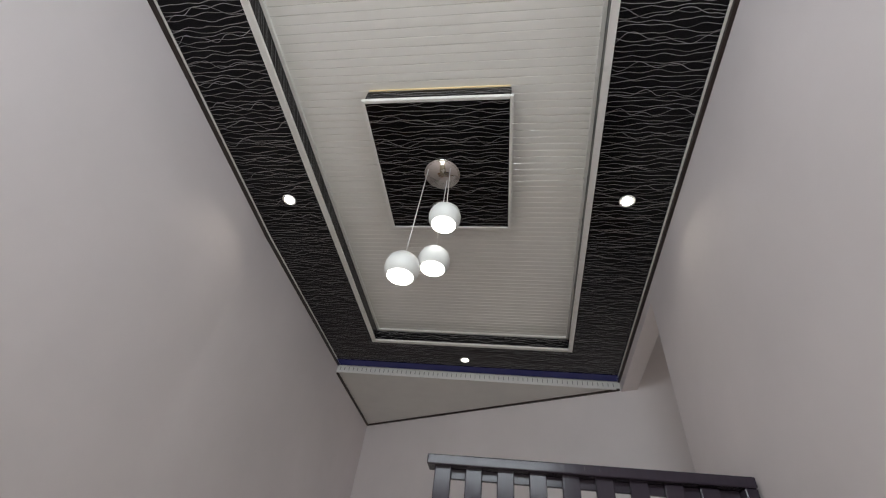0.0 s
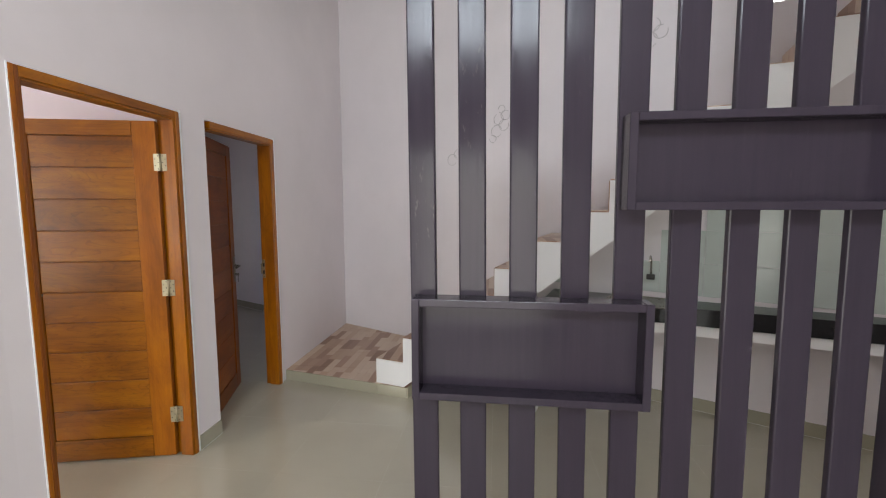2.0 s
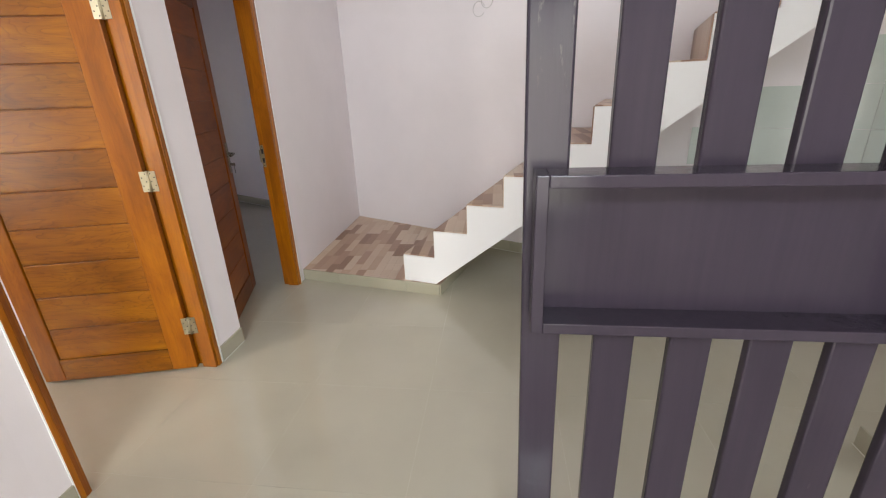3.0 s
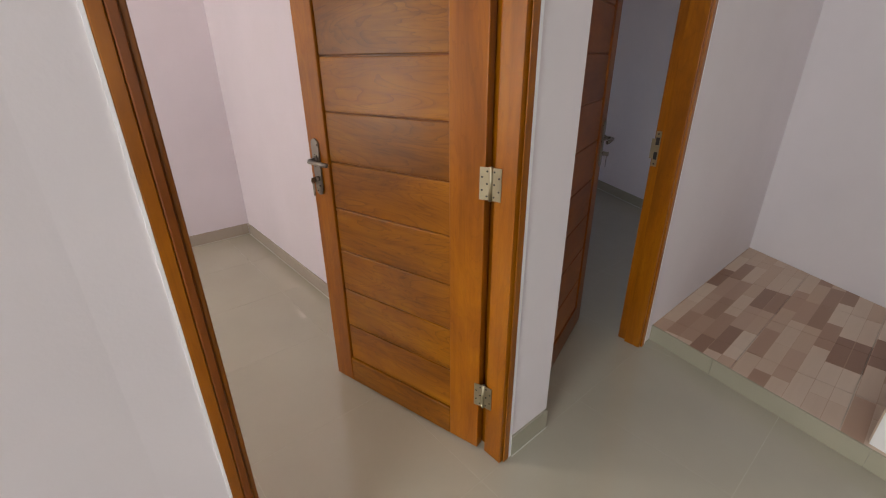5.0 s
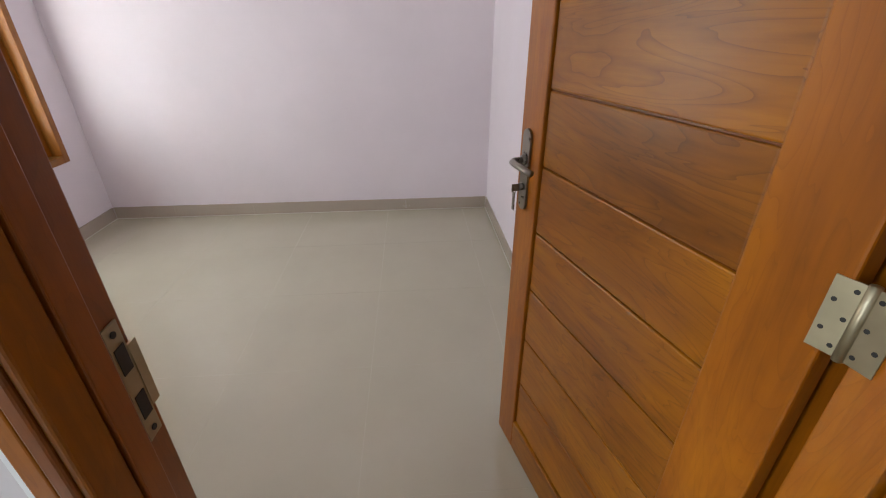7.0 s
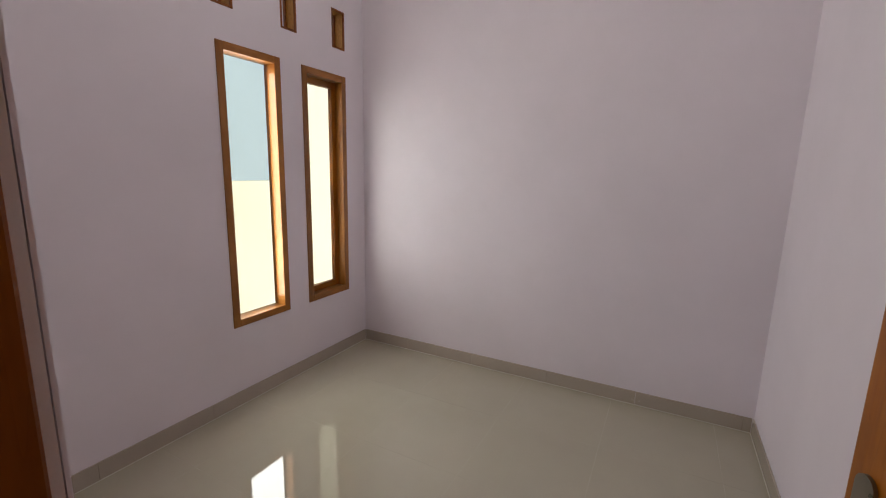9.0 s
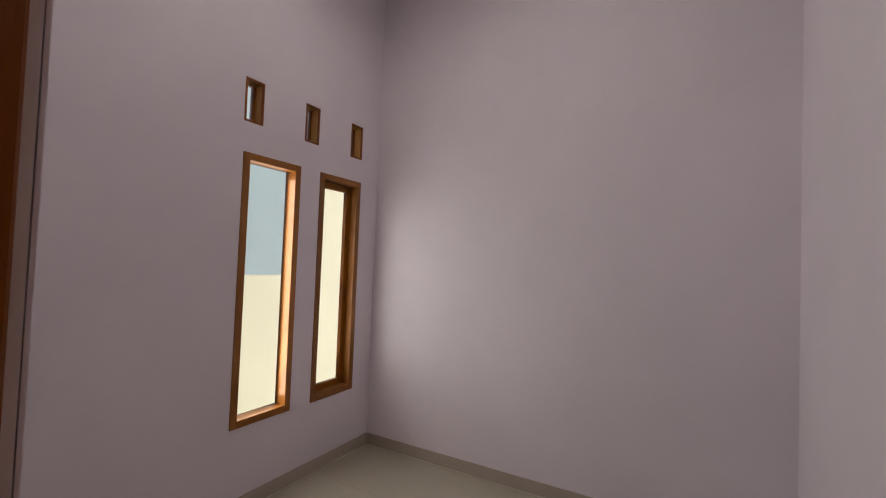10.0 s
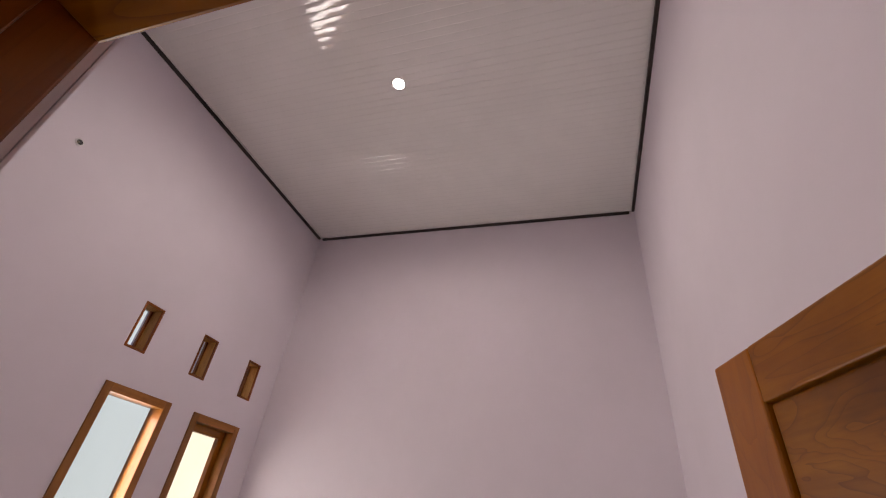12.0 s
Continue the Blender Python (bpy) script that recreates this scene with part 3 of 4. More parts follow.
for gx, gy, gz, cx, cy in ((-0.404, 1.721, 3.267, -0.40, 1.77), (-0.284, 1.877, 3.457, -0.285, 1.86), (-0.229, 1.722, 3.645, -0.255, 1.765)):
    rad = 0.09
    bm = bmesh.new()
    bmesh.ops.create_uvsphere(bm, u_segments=40, v_segments=28, radius=rad)
    bmesh.ops.bisect_plane(bm, geom=bm.verts[:] + bm.edges[:] + bm.faces[:], plane_co=(0, 0, -0.058), plane_no=(0, 0, -1), clear_outer=True)
    base = Vector((gx + 0.315, gy - 1.82, gz - CEIL + 0.008))
    shade = smooth(part("globe", bm, GLOBE, pendant, "matt white globe", Matrix.Translation(base)))
    bm = bmesh.new()
    bmesh.ops.create_cone(bm, cap_ends=False, segments=40, radius1=0.0885, radius2=0.0872, depth=0.006, matrix=Matrix.Translation((0, 0, 0.0335)))
    smooth(part("seam", bm, TRIM_WHITE, shade))
    part("diffuser", cyl(0.0665, -0.0575, -0.05, 36), LAMP_SOFT, shade, "glowing white disc")
    part("cap", cyl(0.012, 0.085, 0.105, 16), TRIM_WHITE, shade)
    smooth(part("cord", tube([base + Vector((0, 0, 0.1)), Vector((cx + 0.315, cy - 1.82, -0.03))], 0.0028, 8), TRIM_WHITE, pendant, "thin white cord"))


# ---- doors ----
def door_frame(name, y0, y1, label, hinge_recess=0.0):
    """Teak frame through the west wall: jambs with a stop, a head, pale filler round the hall side."""
    ob = tagged(new(name), label, "door frame", kind="structure")
    xh, xb = HALL_W + 0.006, BED_E + 0.011
    stop = 0.013
    first_w, last_w = (0.045, 0.03) if hinge_recess else (0.017, 0.018)
    for s, y, w in ((1, y0, first_w), (-1, y1, last_w)):
        far = hinge_recess if s == 1 else 0.0
        lo, hi = sorted((y + s * 0.001, y + s * w))
        # the near jamb and stop carry their shade as a darker wood colour
        part("jamb", box(xb, xh - far, lo, hi, 0.002, HEAD - 0.002, 0.003), TEAK_SHADED if s == 1 else TEAK_Z, ob)
        if s == 1:
            lo, hi = sorted((y + s * w, y + s * (w + stop)))
            part("stop", box(xb + 0.045, xh - 0.052 - far, lo, hi, 0.002, HEAD - 0.046, 0.002), TEAK_SHADED, ob)
            part("bead", box(xh - 0.05 - far, xh - 0.004 - far, lo, hi - 0.003, 0.002, HEAD - 0.046, 0.003), TEAK_Z, ob)
        else:
            part("stop", box(xb + 0.046, xh - 0.003, y - 0.046, y - w, 0.002, HEAD - 0.046, 0.002), TEAK_Z, ob)
            part("bead", box(xh, xh + 0.005, y - 0.03, y - 0.002, 0.002, HEAD - 0.004, 0.002), TEAK_Z, ob)
    part("head", box(xb, xh - 0.001, y0 + first_w + 0.001, y1 - last_w - 0.001, HEAD - 0.046, HEAD - 0.001, 0.003), TEAK_Y, ob)
    part("head_stop", box(xb + 0.042, xh - 0.009, y0 + first_w + stop, y1 - last_w - 0.001, HEAD - 0.058, HEAD - 0.046, 0.002), TEAK_Y, ob)
    rows = [(HALL_W + 0.0005, HALL_W + 0.007, y1, y1 + 0.016, 0.0, HEAD + 0.008)]
    if not hinge_recess:
        rows.append((HALL_W + 0.0005, HALL_W + 0.004, y0 - 0.026, y0 - 0.0205, 0.0, HEAD + 0.004))
        part("facing", box(HALL_W + 0.0008, HALL_W + 0.0055, y0 - 0.02, y0 + 0.0005, 0.002, HEAD - 0.001, 0.002), TEAK_Z, ob)
    part("filler", boxes(*rows), PUTTY, ob, "white filler line beside the frame")
    return ob


def lever_set(door, x, z, face, out):
    """A long steel plate with lever, lock and keys, on a door's face at local y = face, standing out along out (+1 or -1)."""
    bm = bmesh.new()
    outline = [(0.02 * math.cos(t), 0.092 + 0.02 * math.sin(t)) for t in (math.pi * k / 8 for k in range(9))]
    outline += [(-px, -pz) for px, pz in outline]
    fr = [bm.verts.new((px, -0.003, pz)) for px, pz in outline]
    bk = [bm.verts.new((px, 0.003, pz)) for px, pz in outline]
    bm.faces.new(fr)
    bm.faces.new(bk[::-1])
    for k in range(len(fr)):
        bm.faces.new((fr[k - 1], fr[k], bk[k], bk[k - 1]))
    bmesh.ops.recalc_face_normals(bm, faces=bm.faces[:])
    plate = part("lock_plate", bm, STEEL, door, "dark steel lock plate", pose(x, face + out * 0.004, z))
    o = out
    smooth(part("lever", tube([(0, o * 0.002, 0.03), (0, o * 0.035, 0.03), (-0.012, o * 0.046, 0.03), (-0.04, o * 0.05, 0.031), (-0.09, o * 0.047, 0.028), (-0.108, o * 0.042, 0.026)], 0.0085, 10), STEEL, plate, "steel lever handle"))
    smooth(part("rose", cyl(0.014, 0.0, 0.012, 18), STEEL, plate, "", pose(0, 0, 0.03, -90 * o)))
    smooth(part("cylinder", cyl(0.0105, 0.0, 0.014, 16), STEEL, plate, "", pose(0, 0, -0.045, -90 * o)))
    bm = boxes((-0.0012, 0.0012, min(o * 0.012, o * 0.036), max(o * 0.012, o * 0.036), -0.056, -0.036))
    part("key", bm, STEEL, plate, "key in the lock")
    part("hanging_key", boxes((-0.003, 0.009, min(o * 0.026, o * 0.028), max(o * 0.026, o * 0.028), -0.112, -0.06)), STEEL, plate, "second key on the ring")
    ringp = [(0.011 * math.cos(a), o * 0.03, -0.052 + 0.011 * math.sin(a)) for a in (2 * math.pi * k / 14 for k in range(15))]
    part("key_ring", tube(ringp, 0.0012, 6), STEEL, plate)


def hinge(door, z, turn):
    """A ball-bearing hinge at the door's knuckle line; turn: degrees by which the frame's flap stands off the leaf's."""
    knuckle = part("hinge", cyl(0.0065, -0.052, 0.052, 14), BRASS, door, "pale brass hinge", pose(-0.018, -0.004, z))
    smooth(knuckle)
    for k, ang in enumerate((9, turn)):
        bm = bmesh.new()
        add_box(bm, 0.004, 0.036, -0.0012, 0.0012, -0.05, 0.05)
        part("flap", bm, BRASS, knuckle, "", pose(0, 0, 0, 0, 0, ang))
        for n, (sx, sz) in enumerate(((0.012, -0.038), (0.028, -0.02), (0.012, 0.0), (0.028, 0.02), (0.012, 0.038))):
            add = cyl(0.0032, -0.0016, 0.0016, 8)
            part("screw", add, DARK, knuckle, "", pose(0, 0, 0, 0, 0, ang) @ pose(sx, 0, sz, 90))


def door_leaf(name, hinge_xy, angle, label, front, upright=TEAK_Z, across=TEAK_X):
    """A teak leaf with ten lying boards. Local x runs from the hinge to the latch edge; front: the local y side (+1/-1) that carries the hinges."""
    wide, high, th = 0.805, 2.082, 0.038
    ob = empty(name, pose(*hinge_xy, 0.01, 0, 0, angle), label, "door")
    ob["kind"] = "structure"
    y0, y1 = (-th, 0.0) if front > 0 else (0.0, th)
    st, far, rail, low = 0.131, 0.108, 0.088, 0.131
    part("stile", box(0.0, st, y0, y1, 0, high, 0.004), upright, ob)
    part("stile", box(wide - far, wide, y0, y1, 0, high, 0.004), upright, ob)
    part("rail", box(st + 0.0005, wide - far - 0.0005, y0, y1, 0, low, 0.003), across, ob)
    part("rail", box(st + 0.0005, wide - far - 0.0005, y0, y1, high - rail, high, 0.003), across, ob)
    n = 10
    h = (high - rail - low) / n
    half = (wide - st - far) / 2
    bd = part("board", box(-half + 0.003, half - 0.003, y0 + 0.008, y1 - 0.008, 0.002, h - 0.002, 0.004), across, ob, "", pose(st + half, 0, low))
    for k in range(1, n):
        twin(bd, ob, pose(st + half, 0, low + k * h))
    part("core", box(st, wide - far, (y0 + y1) / 2 - 0.004, (y0 + y1) / 2 + 0.004, low, high - rail), TEAK_SHADED, ob)
    return ob, wide, y0, y1


door_frame("door_frame_1", *D1, "varnished teak frame of the first bedroom doorway")
door_frame("door_frame_2", *D2, "varnished teak frame of the second bedroom doorway", 0.045)

# first bedroom's leaf, swung well into the room
d1, wide, y0, y1 = door_leaf("door_1", (-1.952, 3.402), 180 + 14.0, "open teak door with ten horizontal boards", 1)
lever_set(d1, wide - 0.045, 1.035, y1, 1)
lever_set(d1, wide - 0.045, 1.035, y0, -1)
for z in (0.27, 1.08, 1.84):
    hinge(d1, z, 177)
# second bedroom's leaf, ajar; its darker wood colour stands for the shade on it
d2, wide, y0, y1 = door_leaf("door_2", (-1.957, 3.752), 90 + 18.5, "teak door standing ajar, its shade put into the wood colour", -1, TEAK_SHADED, TEAK_SHADED_X)
lever_set(d2, wide - 0.045, 1.035, y0, -1)
lever_set(d2, wide - 0.045, 1.035, y1, 1)


def strike(x, y, z, out):
    """A strike plate let into a jamb that faces along y (out +1/-1)."""
    ob = empty("strike_plate", pose(x, y, z), "pale metal strike plate with two latch holes", "strike plate")
    part("plate", box(-0.012, 0.012, min(0, out * 0.002), max(0, out * 0.002), -0.08, 0.08), BRASS, ob)
    part("lip", box(-0.026, -0.012, min(0, out * 0.003), max(0, out * 0.003), -0.045, 0.045), BRASS, ob)
    for z0, z1 in ((0.018, 0.052), (-0.048, -0.014)):
        part("latch_hole", box(-0.008, 0.008, min(out * 0.002, out * 0.0032), max(out * 0.002, out * 0.0032), z0, z1), DARK, ob)
    for zz in (-0.068, 0.068):
        part("screw", cyl(0.004, 0, 0.0015, 10), DARK, ob, "", pose(0, out * 0.002, zz, -90 * out))


strike(-1.953, D1[0] + 0.0172, 1.045, 1)
strike(-1.957, D2[1] - 0.0302, 1.045, -1)


# ---- bedroom windows and vents ----
def window(name, w, sash, label):
    ob = tagged(new(name), label, "window", kind="structure")
    x0, x1, z0, z1 = w
    yi, yo, f = BED_S + 0.008, BED_S - 0.1, 0.05
    part("jamb", box(x0 + 0.001, x0 + f, yo, yi, z0 + 0.001, z1 - 0.001, 0.003), TEAK_PALE, ob)
    part("jamb", box(x1 - f, x1 - 0.001, yo, yi, z0 + 0.001, z1 - 0.001, 0.003), TEAK_PALE, ob)
    part("head", box(x0 + f + 0.0005, x1 - f - 0.0005, yo, yi, z1 - f, z1 - 0.001, 0.003), TEAK_PALE_X, ob)
    part("sill", box(x0 + f + 0.0005, x1 - f - 0.0005, yo, yi, z0 + 0.001, z0 + f, 0.003), TEAK_PALE_X, ob)
    if sash:
        s = part("sash", boxes(), TEAK_Z, ob)
        a0, a1, b0, b1, sf = x0 + f + 0.002, x1 - f - 0.002, z0 + f + 0.002, z1 - f - 0.002, 0.05
        ya, yb = yo + 0.004, yo + 0.04
        part("stile", box(a0, a0 + sf, ya, yb, b0, b1, 0.003), TEAK_Z, s)
        part("stile", box(a1 - sf, a1, ya, yb, b0, b1, 0.003), TEAK_Z, s)
        part("rail", box(a0 + sf, a1 - sf, ya, yb, b0, b0 + sf, 0.003), TEAK_X, s)
        part("rail", box(a0 + sf, a1 - sf, ya, yb, b1 - sf, b1, 0.003), TEAK_X, s)
        pane = part("pane", boxes((a0 + sf - 0.004, a1 - sf + 0.004, ya + 0.014, ya + 0.019, b0 + sf - 0.004, b1 - sf + 0.004)), GLASS, s)
    else:
        pane = part("pane", boxes((x0 + f - 0.004, x1 - f + 0.004, yo + 0.012, yo + 0.017, z0 + f - 0.004, z1 - f + 0.004)), GLASS, ob)
    pane.visible_shadow = False


window("window_1", W1, False, "tall narrow teak window with clear fixed glass")
window("window_2", W2, True, "tall narrow teak window with a closed sash")
for a, b in VENTS:
    ob = tagged(new("vent_opening"), "small upright teak-lined vent opening", "vent", "wall vents", "structure")
    yi, yo, f = BED_S + 0.002, BED_S - 0.105, 0.016
    ym, g = yi - 0.012, 0.011
    # room-facing fronts coloured as shaded, the reveal behind them as daylit
    for lo, hi, m, r0, r1 in ((a + 0.001, a + f, TEAK_SHADED, ym, yi), (b - f, b - 0.001, TEAK_SHADED, ym, yi), (a + 0.001, a + g, LIT_LINING, yo, ym), (b - g, b - 0.001, LIT_LINING, yo, ym)):
        part("jamb", box(lo, hi, r0, r1, VZ[0] + 0.001, VZ[1] - 0.001, 0.002), m, ob)
    for m, w, r0, r1 in ((TEAK_SHADED_X, f, ym, yi), (LIT_LINING, g, yo, ym)):
        part("head", box(a + w, b - w, r0, r1, VZ[1] - w, VZ[1] - 0.001, 0.002), m, ob)
        part("sill", box(a + w, b - w, r0, r1, VZ[0] + 0.001, VZ[0] + w, 0.002), m, ob)
    part("slat", box(a + g, a + g + 0.014, yo + 0.004, yo + 0.022, VZ[0] + g, VZ[1] - g, 0.002), TEAK_SHADED, ob)

sensor = empty("wall_socket_hole", pose(-2.825, BED_S, 3.36), "open cable hole with loose wire ends in the wall", "cable outlet")
smooth(part("rim", cyl(0.022, 0.0, 0.006, 18), WHITE, sensor, "", pose(0, 0, 0, -90)))
part("hole", cyl(0.015, 0.006, 0.0075, 16), DARK, sensor, "", pose(0, 0, 0, -90))
part("wire_end", tube([(0, 0.006, 0), (0.01, 0.025, -0.012), (0.02, 0.03, -0.028)], 0.002, 6), BRASS, sensor)

# ---- slatted screen ----
screen = empty("slatted_screen", pose(0, 2.3, 0), "dark plum painted timber screen with upright slats and two box shelves", "room divider")
for k in range(9):
    x = -0.203 + 0.148 * k
    part("slat", box(-0.04, 0.04, 0.0, 0.024, 0.0, 2.475, 0.005), LACQUER, screen, "", pose(x + 0.0606, 0, 0.06, 0, -0.48, 0))
part("post", box(1.152, 1.206, -0.03, 0.065, 0.0, 2.54, 0.006), LACQUER, screen)
tilt = pose(0.48, 0, 2.553, 0, -0.9, 0)
part("top_rail", box(-0.72, 0.727, -0.035, 0.075, -0.023, 0.023, 0.006), LACQUER, screen, "", tilt)
part("upper_filler", box(-0.68, 0.67, 0.026, 0.044, -0.068, -0.0235, 0.003), LACQUER, screen, "", tilt)
part("bottom_rail", box(-0.24, 1.151, -0.01, 0.058, 0.0, 0.06, 0.004), LACQUER, screen)


def box_shelf(x0, x1, z0, z1):
    s = part("box_shelf", box(x0 + 0.014, x1 - 0.014, -0.008, -0.0015, z0 + 0.014, z1 - 0.014), LACQUER, screen, "open box shelf in dark plum paint")
    yf, yb, t = -0.075, -0.001, 0.022
    part("side", box(x0, x0 + t, yf, yb, z0, z1, 0.002), LACQUER, s)
    part("side", box(x1 - t, x1, yf, yb, z0, z1, 0.002), LACQUER, s)
    part("top", box(x0 + t, x1 - t, yf, yb, z1 - t, z1, 0.002), LACQUER, s)
    part("bottom", box(x0 + t, x1 - t, yf, yb, z0, z0 + t, 0.002), LACQUER, s)


box_shelf(-0.177, 0.488, 1.025, 1.324)
box_shelf(0.404, 1.089, 1.577, 1.83)

# ---- stairs along the slanting wall ----
LAND = 0.088
RISE, RUN = 0.208, 0.258
S0 = Vector((-0.943, 4.476, 0))
FLIGHT = Vector((0.9609, -0.2768, 0))
FLIGHT_N = Vector((0.2768, 0.9609, 0))
NSTEP = 13
foot = S0 + FLIGHT * 0.29
stairs = tagged(new("stairs"), "white concrete stairs with wood-print tiled treads", "stairs", kind="structure")


def stair_w(s):
    """How far the back wall stands behind the flight's open side, s metres along it."""
    p = S0 + FLIGHT * s
    return (Vector((0, back_y(0), 0)) - p).dot(BACK_N) / FLIGHT_N.dot(BACK_N) - 0.006


def stair_point(s, w):
    p = S0 + FLIGHT * s + FLIGHT_N * w
    return p.x, p.y


# stepped side profile, drawn back to the slanting wall
prof = [(0.0, LAND)]
for k in range(NSTEP):
    prof += [(k * RUN, LAND + (k + 1) * RISE), ((k + 1) * RUN, LAND + (k + 1) * RISE)]
prof += [(NSTEP * RUN, LAND + (NSTEP - 1) * RISE), (RUN, LAND)]
bm = bmesh.new()
fr = [bm.verts.new((*stair_point(u, 0), z)) for u, z in prof]
bk = [bm.verts.new((*stair_point(u, stair_w(u)), z)) for u, z in prof]
bm.faces.new(fr)
bm.faces.new(bk[::-1])
for i in range(len(prof)):
    j = (i + 1) % len(prof)
    bm.faces.new((fr[j], fr[i], bk[i], bk[j]))
bmesh.ops.recalc_face_normals(bm, faces=bm.faces[:])
part("flight", bm, WHITE, stairs, "white painted concrete flight")
for k in range(NSTEP):
    u, v, z = k * RUN, (k + 1) * RUN - 0.003, LAND + (k + 1) * RISE
    part("tread", prism([stair_point(u, 0.012), stair_point(v, 0.012), stair_point(v, stair_w(v) - 0.002), stair_point(u, stair_w(u) - 0.002)], z + 0.001, z + 0.009), PARQUET, stairs)
    part("riser", prism([stair_point(u - 0.008, 0.012), stair_point(u - 0.001, 0.012), stair_point(u - 0.001, stair_w(u) - 0.002), stair_point(u - 0.008, stair_w(u) - 0.002)], z - RISE + (0.01 if k else 0.004), z), PARQUET, stairs)

END = NSTEP * RUN
tagged(part("upper_floor", prism([stair_point(END + 0.001, 0), (3.19, 3.29), (3.19, back_y(3.19) - 0.01), stair_point(END + 0.001, stair_w(END + 0.001))], LAND + NSTEP * RISE - 0.2, LAND + NSTEP * RISE), WHITE), "white slab at the top of the stairs", "floor slab", kind="structure")

landing = tagged(new("landing"), "low stair landing with wood-print tiles and olive tile edge", "landing", kind="structure")
toe = foot + FLIGHT_N * (stair_w(0.29) - 0.003)
outline = [(HALL_W + 0.002, 4.653), (foot.x, foot.y), (toe.x, toe.y), (HALL_W + 0.002, back_y(HALL_W) - 0.004)]
part("base", prism(outline, 0.0, LAND - 0.004), GROUT, landing)


def clip_cell(x0, x1, y0, y1, poly):
    """The part of a rectangle inside a convex outline."""
    pts = [(x0, y0), (x1, y0), (x1, y1), (x0, y1)]
    for i in range(len(poly)):
        (ax, ay), (bx, by) = poly[i], poly[(i + 1) % len(poly)]
        out = []
        for k in range(len(pts)):
            p, q = pts[k], pts[(k + 1) % len(pts)]
            dp = (bx - ax) * (p[1] - ay) - (by - ay) * (p[0] - ax)
            dq = (bx - ax) * (q[1] - ay) - (by - ay) * (q[0] - ax)
            if dp >= 0:
                out.append(p)
            if (dp >= 0) != (dq >= 0):
                f = dp / (dp - dq)
                out.append((p[0] + f * (q[0] - p[0]), p[1] + f * (q[1] - p[1])))
        pts = out
        if len(pts) < 3:
            return []
    return pts


for i in range(4):
    for j in range(6):
        x, y = HALL_W + i * 0.41, 4.36 + j * 0.41
        cell = clip_cell(x + 0.001, x + 0.409, y + 0.001, y + 0.409, outline)
        if len(cell) >= 3:
            part("landing_tile", prism(cell, LAND - 0.004, LAND + 0.003), PARQUET, landing)
edge = [Vector((*p, 0)) for p in (outline[0], outline[1], outline[2])]
for a, b in zip(edge, edge[1:]):
    length = (b - a).length
    d = (b - a).normalized()
    n = Vector((d.y, -d.x, 0))
    cuts = [0.0, 0.34, 0.94, 1.54]
    for k, c in enumerate(cuts):
        e = min(cuts[k + 1] if k + 1 < len(cuts) else length, length)
        if e - c < 0.02:
            continue
        p, q = a + d * (c + 0.001), a + d * (e - 0.001)
        part("edge_tile", prism([(v.x, v.y) for v in (p, p + n * 0.009, q + n * 0.009, q)], 0.001, LAND + 0.002), SKIRT_HALL, landing)

# ---- kitchen counter under the stairs ----
counter = empty("kitchen_counter", pose(0, 0, 0), "black granite kitchen counter on white supports", "kitchen counter")
front = [Vector((0.36, 4.13, 0)), Vector((1.2, 4.15, 0)), Vector((2.9, 3.62, 0))]
top = [(0.36, 4.13), (1.2, 4.15), (2.9, 3.62), (2.9, back_y(2.9) - 0.005), (0.55, back_y(0.55) - 0.3)]
part("worktop", prism(top, 0.85, 0.89), GRANITE, counter)
for a, b in zip(front, front[1:]):
    d = (b - a).normalized()
    n = Vector((d.y, -d.x, 0))
    part("fascia", prism([(v.x, v.y) for v in (a, a + n * 0.012, b + n * 0.012, b)], 0.775, 0.893), GRANITE, counter)
    part("slab_edge", prism([(v.x, v.y) for v in (a - n * 0.05, a - n * 0.002, b - n * 0.002, b - n * 0.05)], 0.70, 0.85), WHITE, counter, "white slab edge")
leg_pose = pose(0.21, 4.172, 0, 0, 0, -17)
part("leg", box(0, 0.13, 0.0, 0.02, 0.012, 0.9), GRANITE, counter, "black tiled support", leg_pose)
part("leg_core", box(0.004, 0.126, 0.0205, 0.35, 0.0, 0.85), WHITE, counter, "white painted support", leg_pose)
part("leg_base", box(-0.004, 0.134, -0.004, 0.0195, 0.0, 0.011), WHITE, counter, "", leg_pose)

splash = tagged(new("backsplash"), "pale green glossy wall tiles above the counter", "wall tiles", kind="structure")
u0 = (Vector((0.55, back_y(0.55), 0)))
cell = part("tile", box(0.001, 0.299, -0.008, -0.001, 0.001, 0.249, 0.0012), KITCHEN_TILE, splash, "", Matrix.Translation((u0.x, u0.y, 0.9)) @ pose(0, 0, 0, 0, 0, -27))
for i in range(9):
    for j in range(5):
        if i + j:
            p = u0 + BACK * (0.3 * i)
            if 0.9 + 0.25 * (j + 1) < LAND + ((p - S0).dot(FLIGHT) / RUN) * RISE - 0.25:
                twin(cell, splash, Matrix.Translation((p.x, p.y, 0.9 + 0.25 * j)) @ pose(0, 0, 0, 0, 0, -27))

tap_at = Vector((1.305, back_y(1.305), 1.03))
tap = empty("wall_tap", Matrix.Translation(tap_at) @ pose(0, 0, 0, 0, 0, -27), "chrome wall tap with a swan-neck spout", "tap")
smooth(part("body", tube([(0, -0.009, 0), (0, -0.06, 0)], 0.014, 12), CHROME, tap))
smooth(part("spout", tube([(0, -0.06, 0.0), (0, -0.062, 0.06), (0, -0.075, 0.13), (0, -0.12, 0.165), (0, -0.165, 0.13)], 0.008, 10), CHROME, tap))
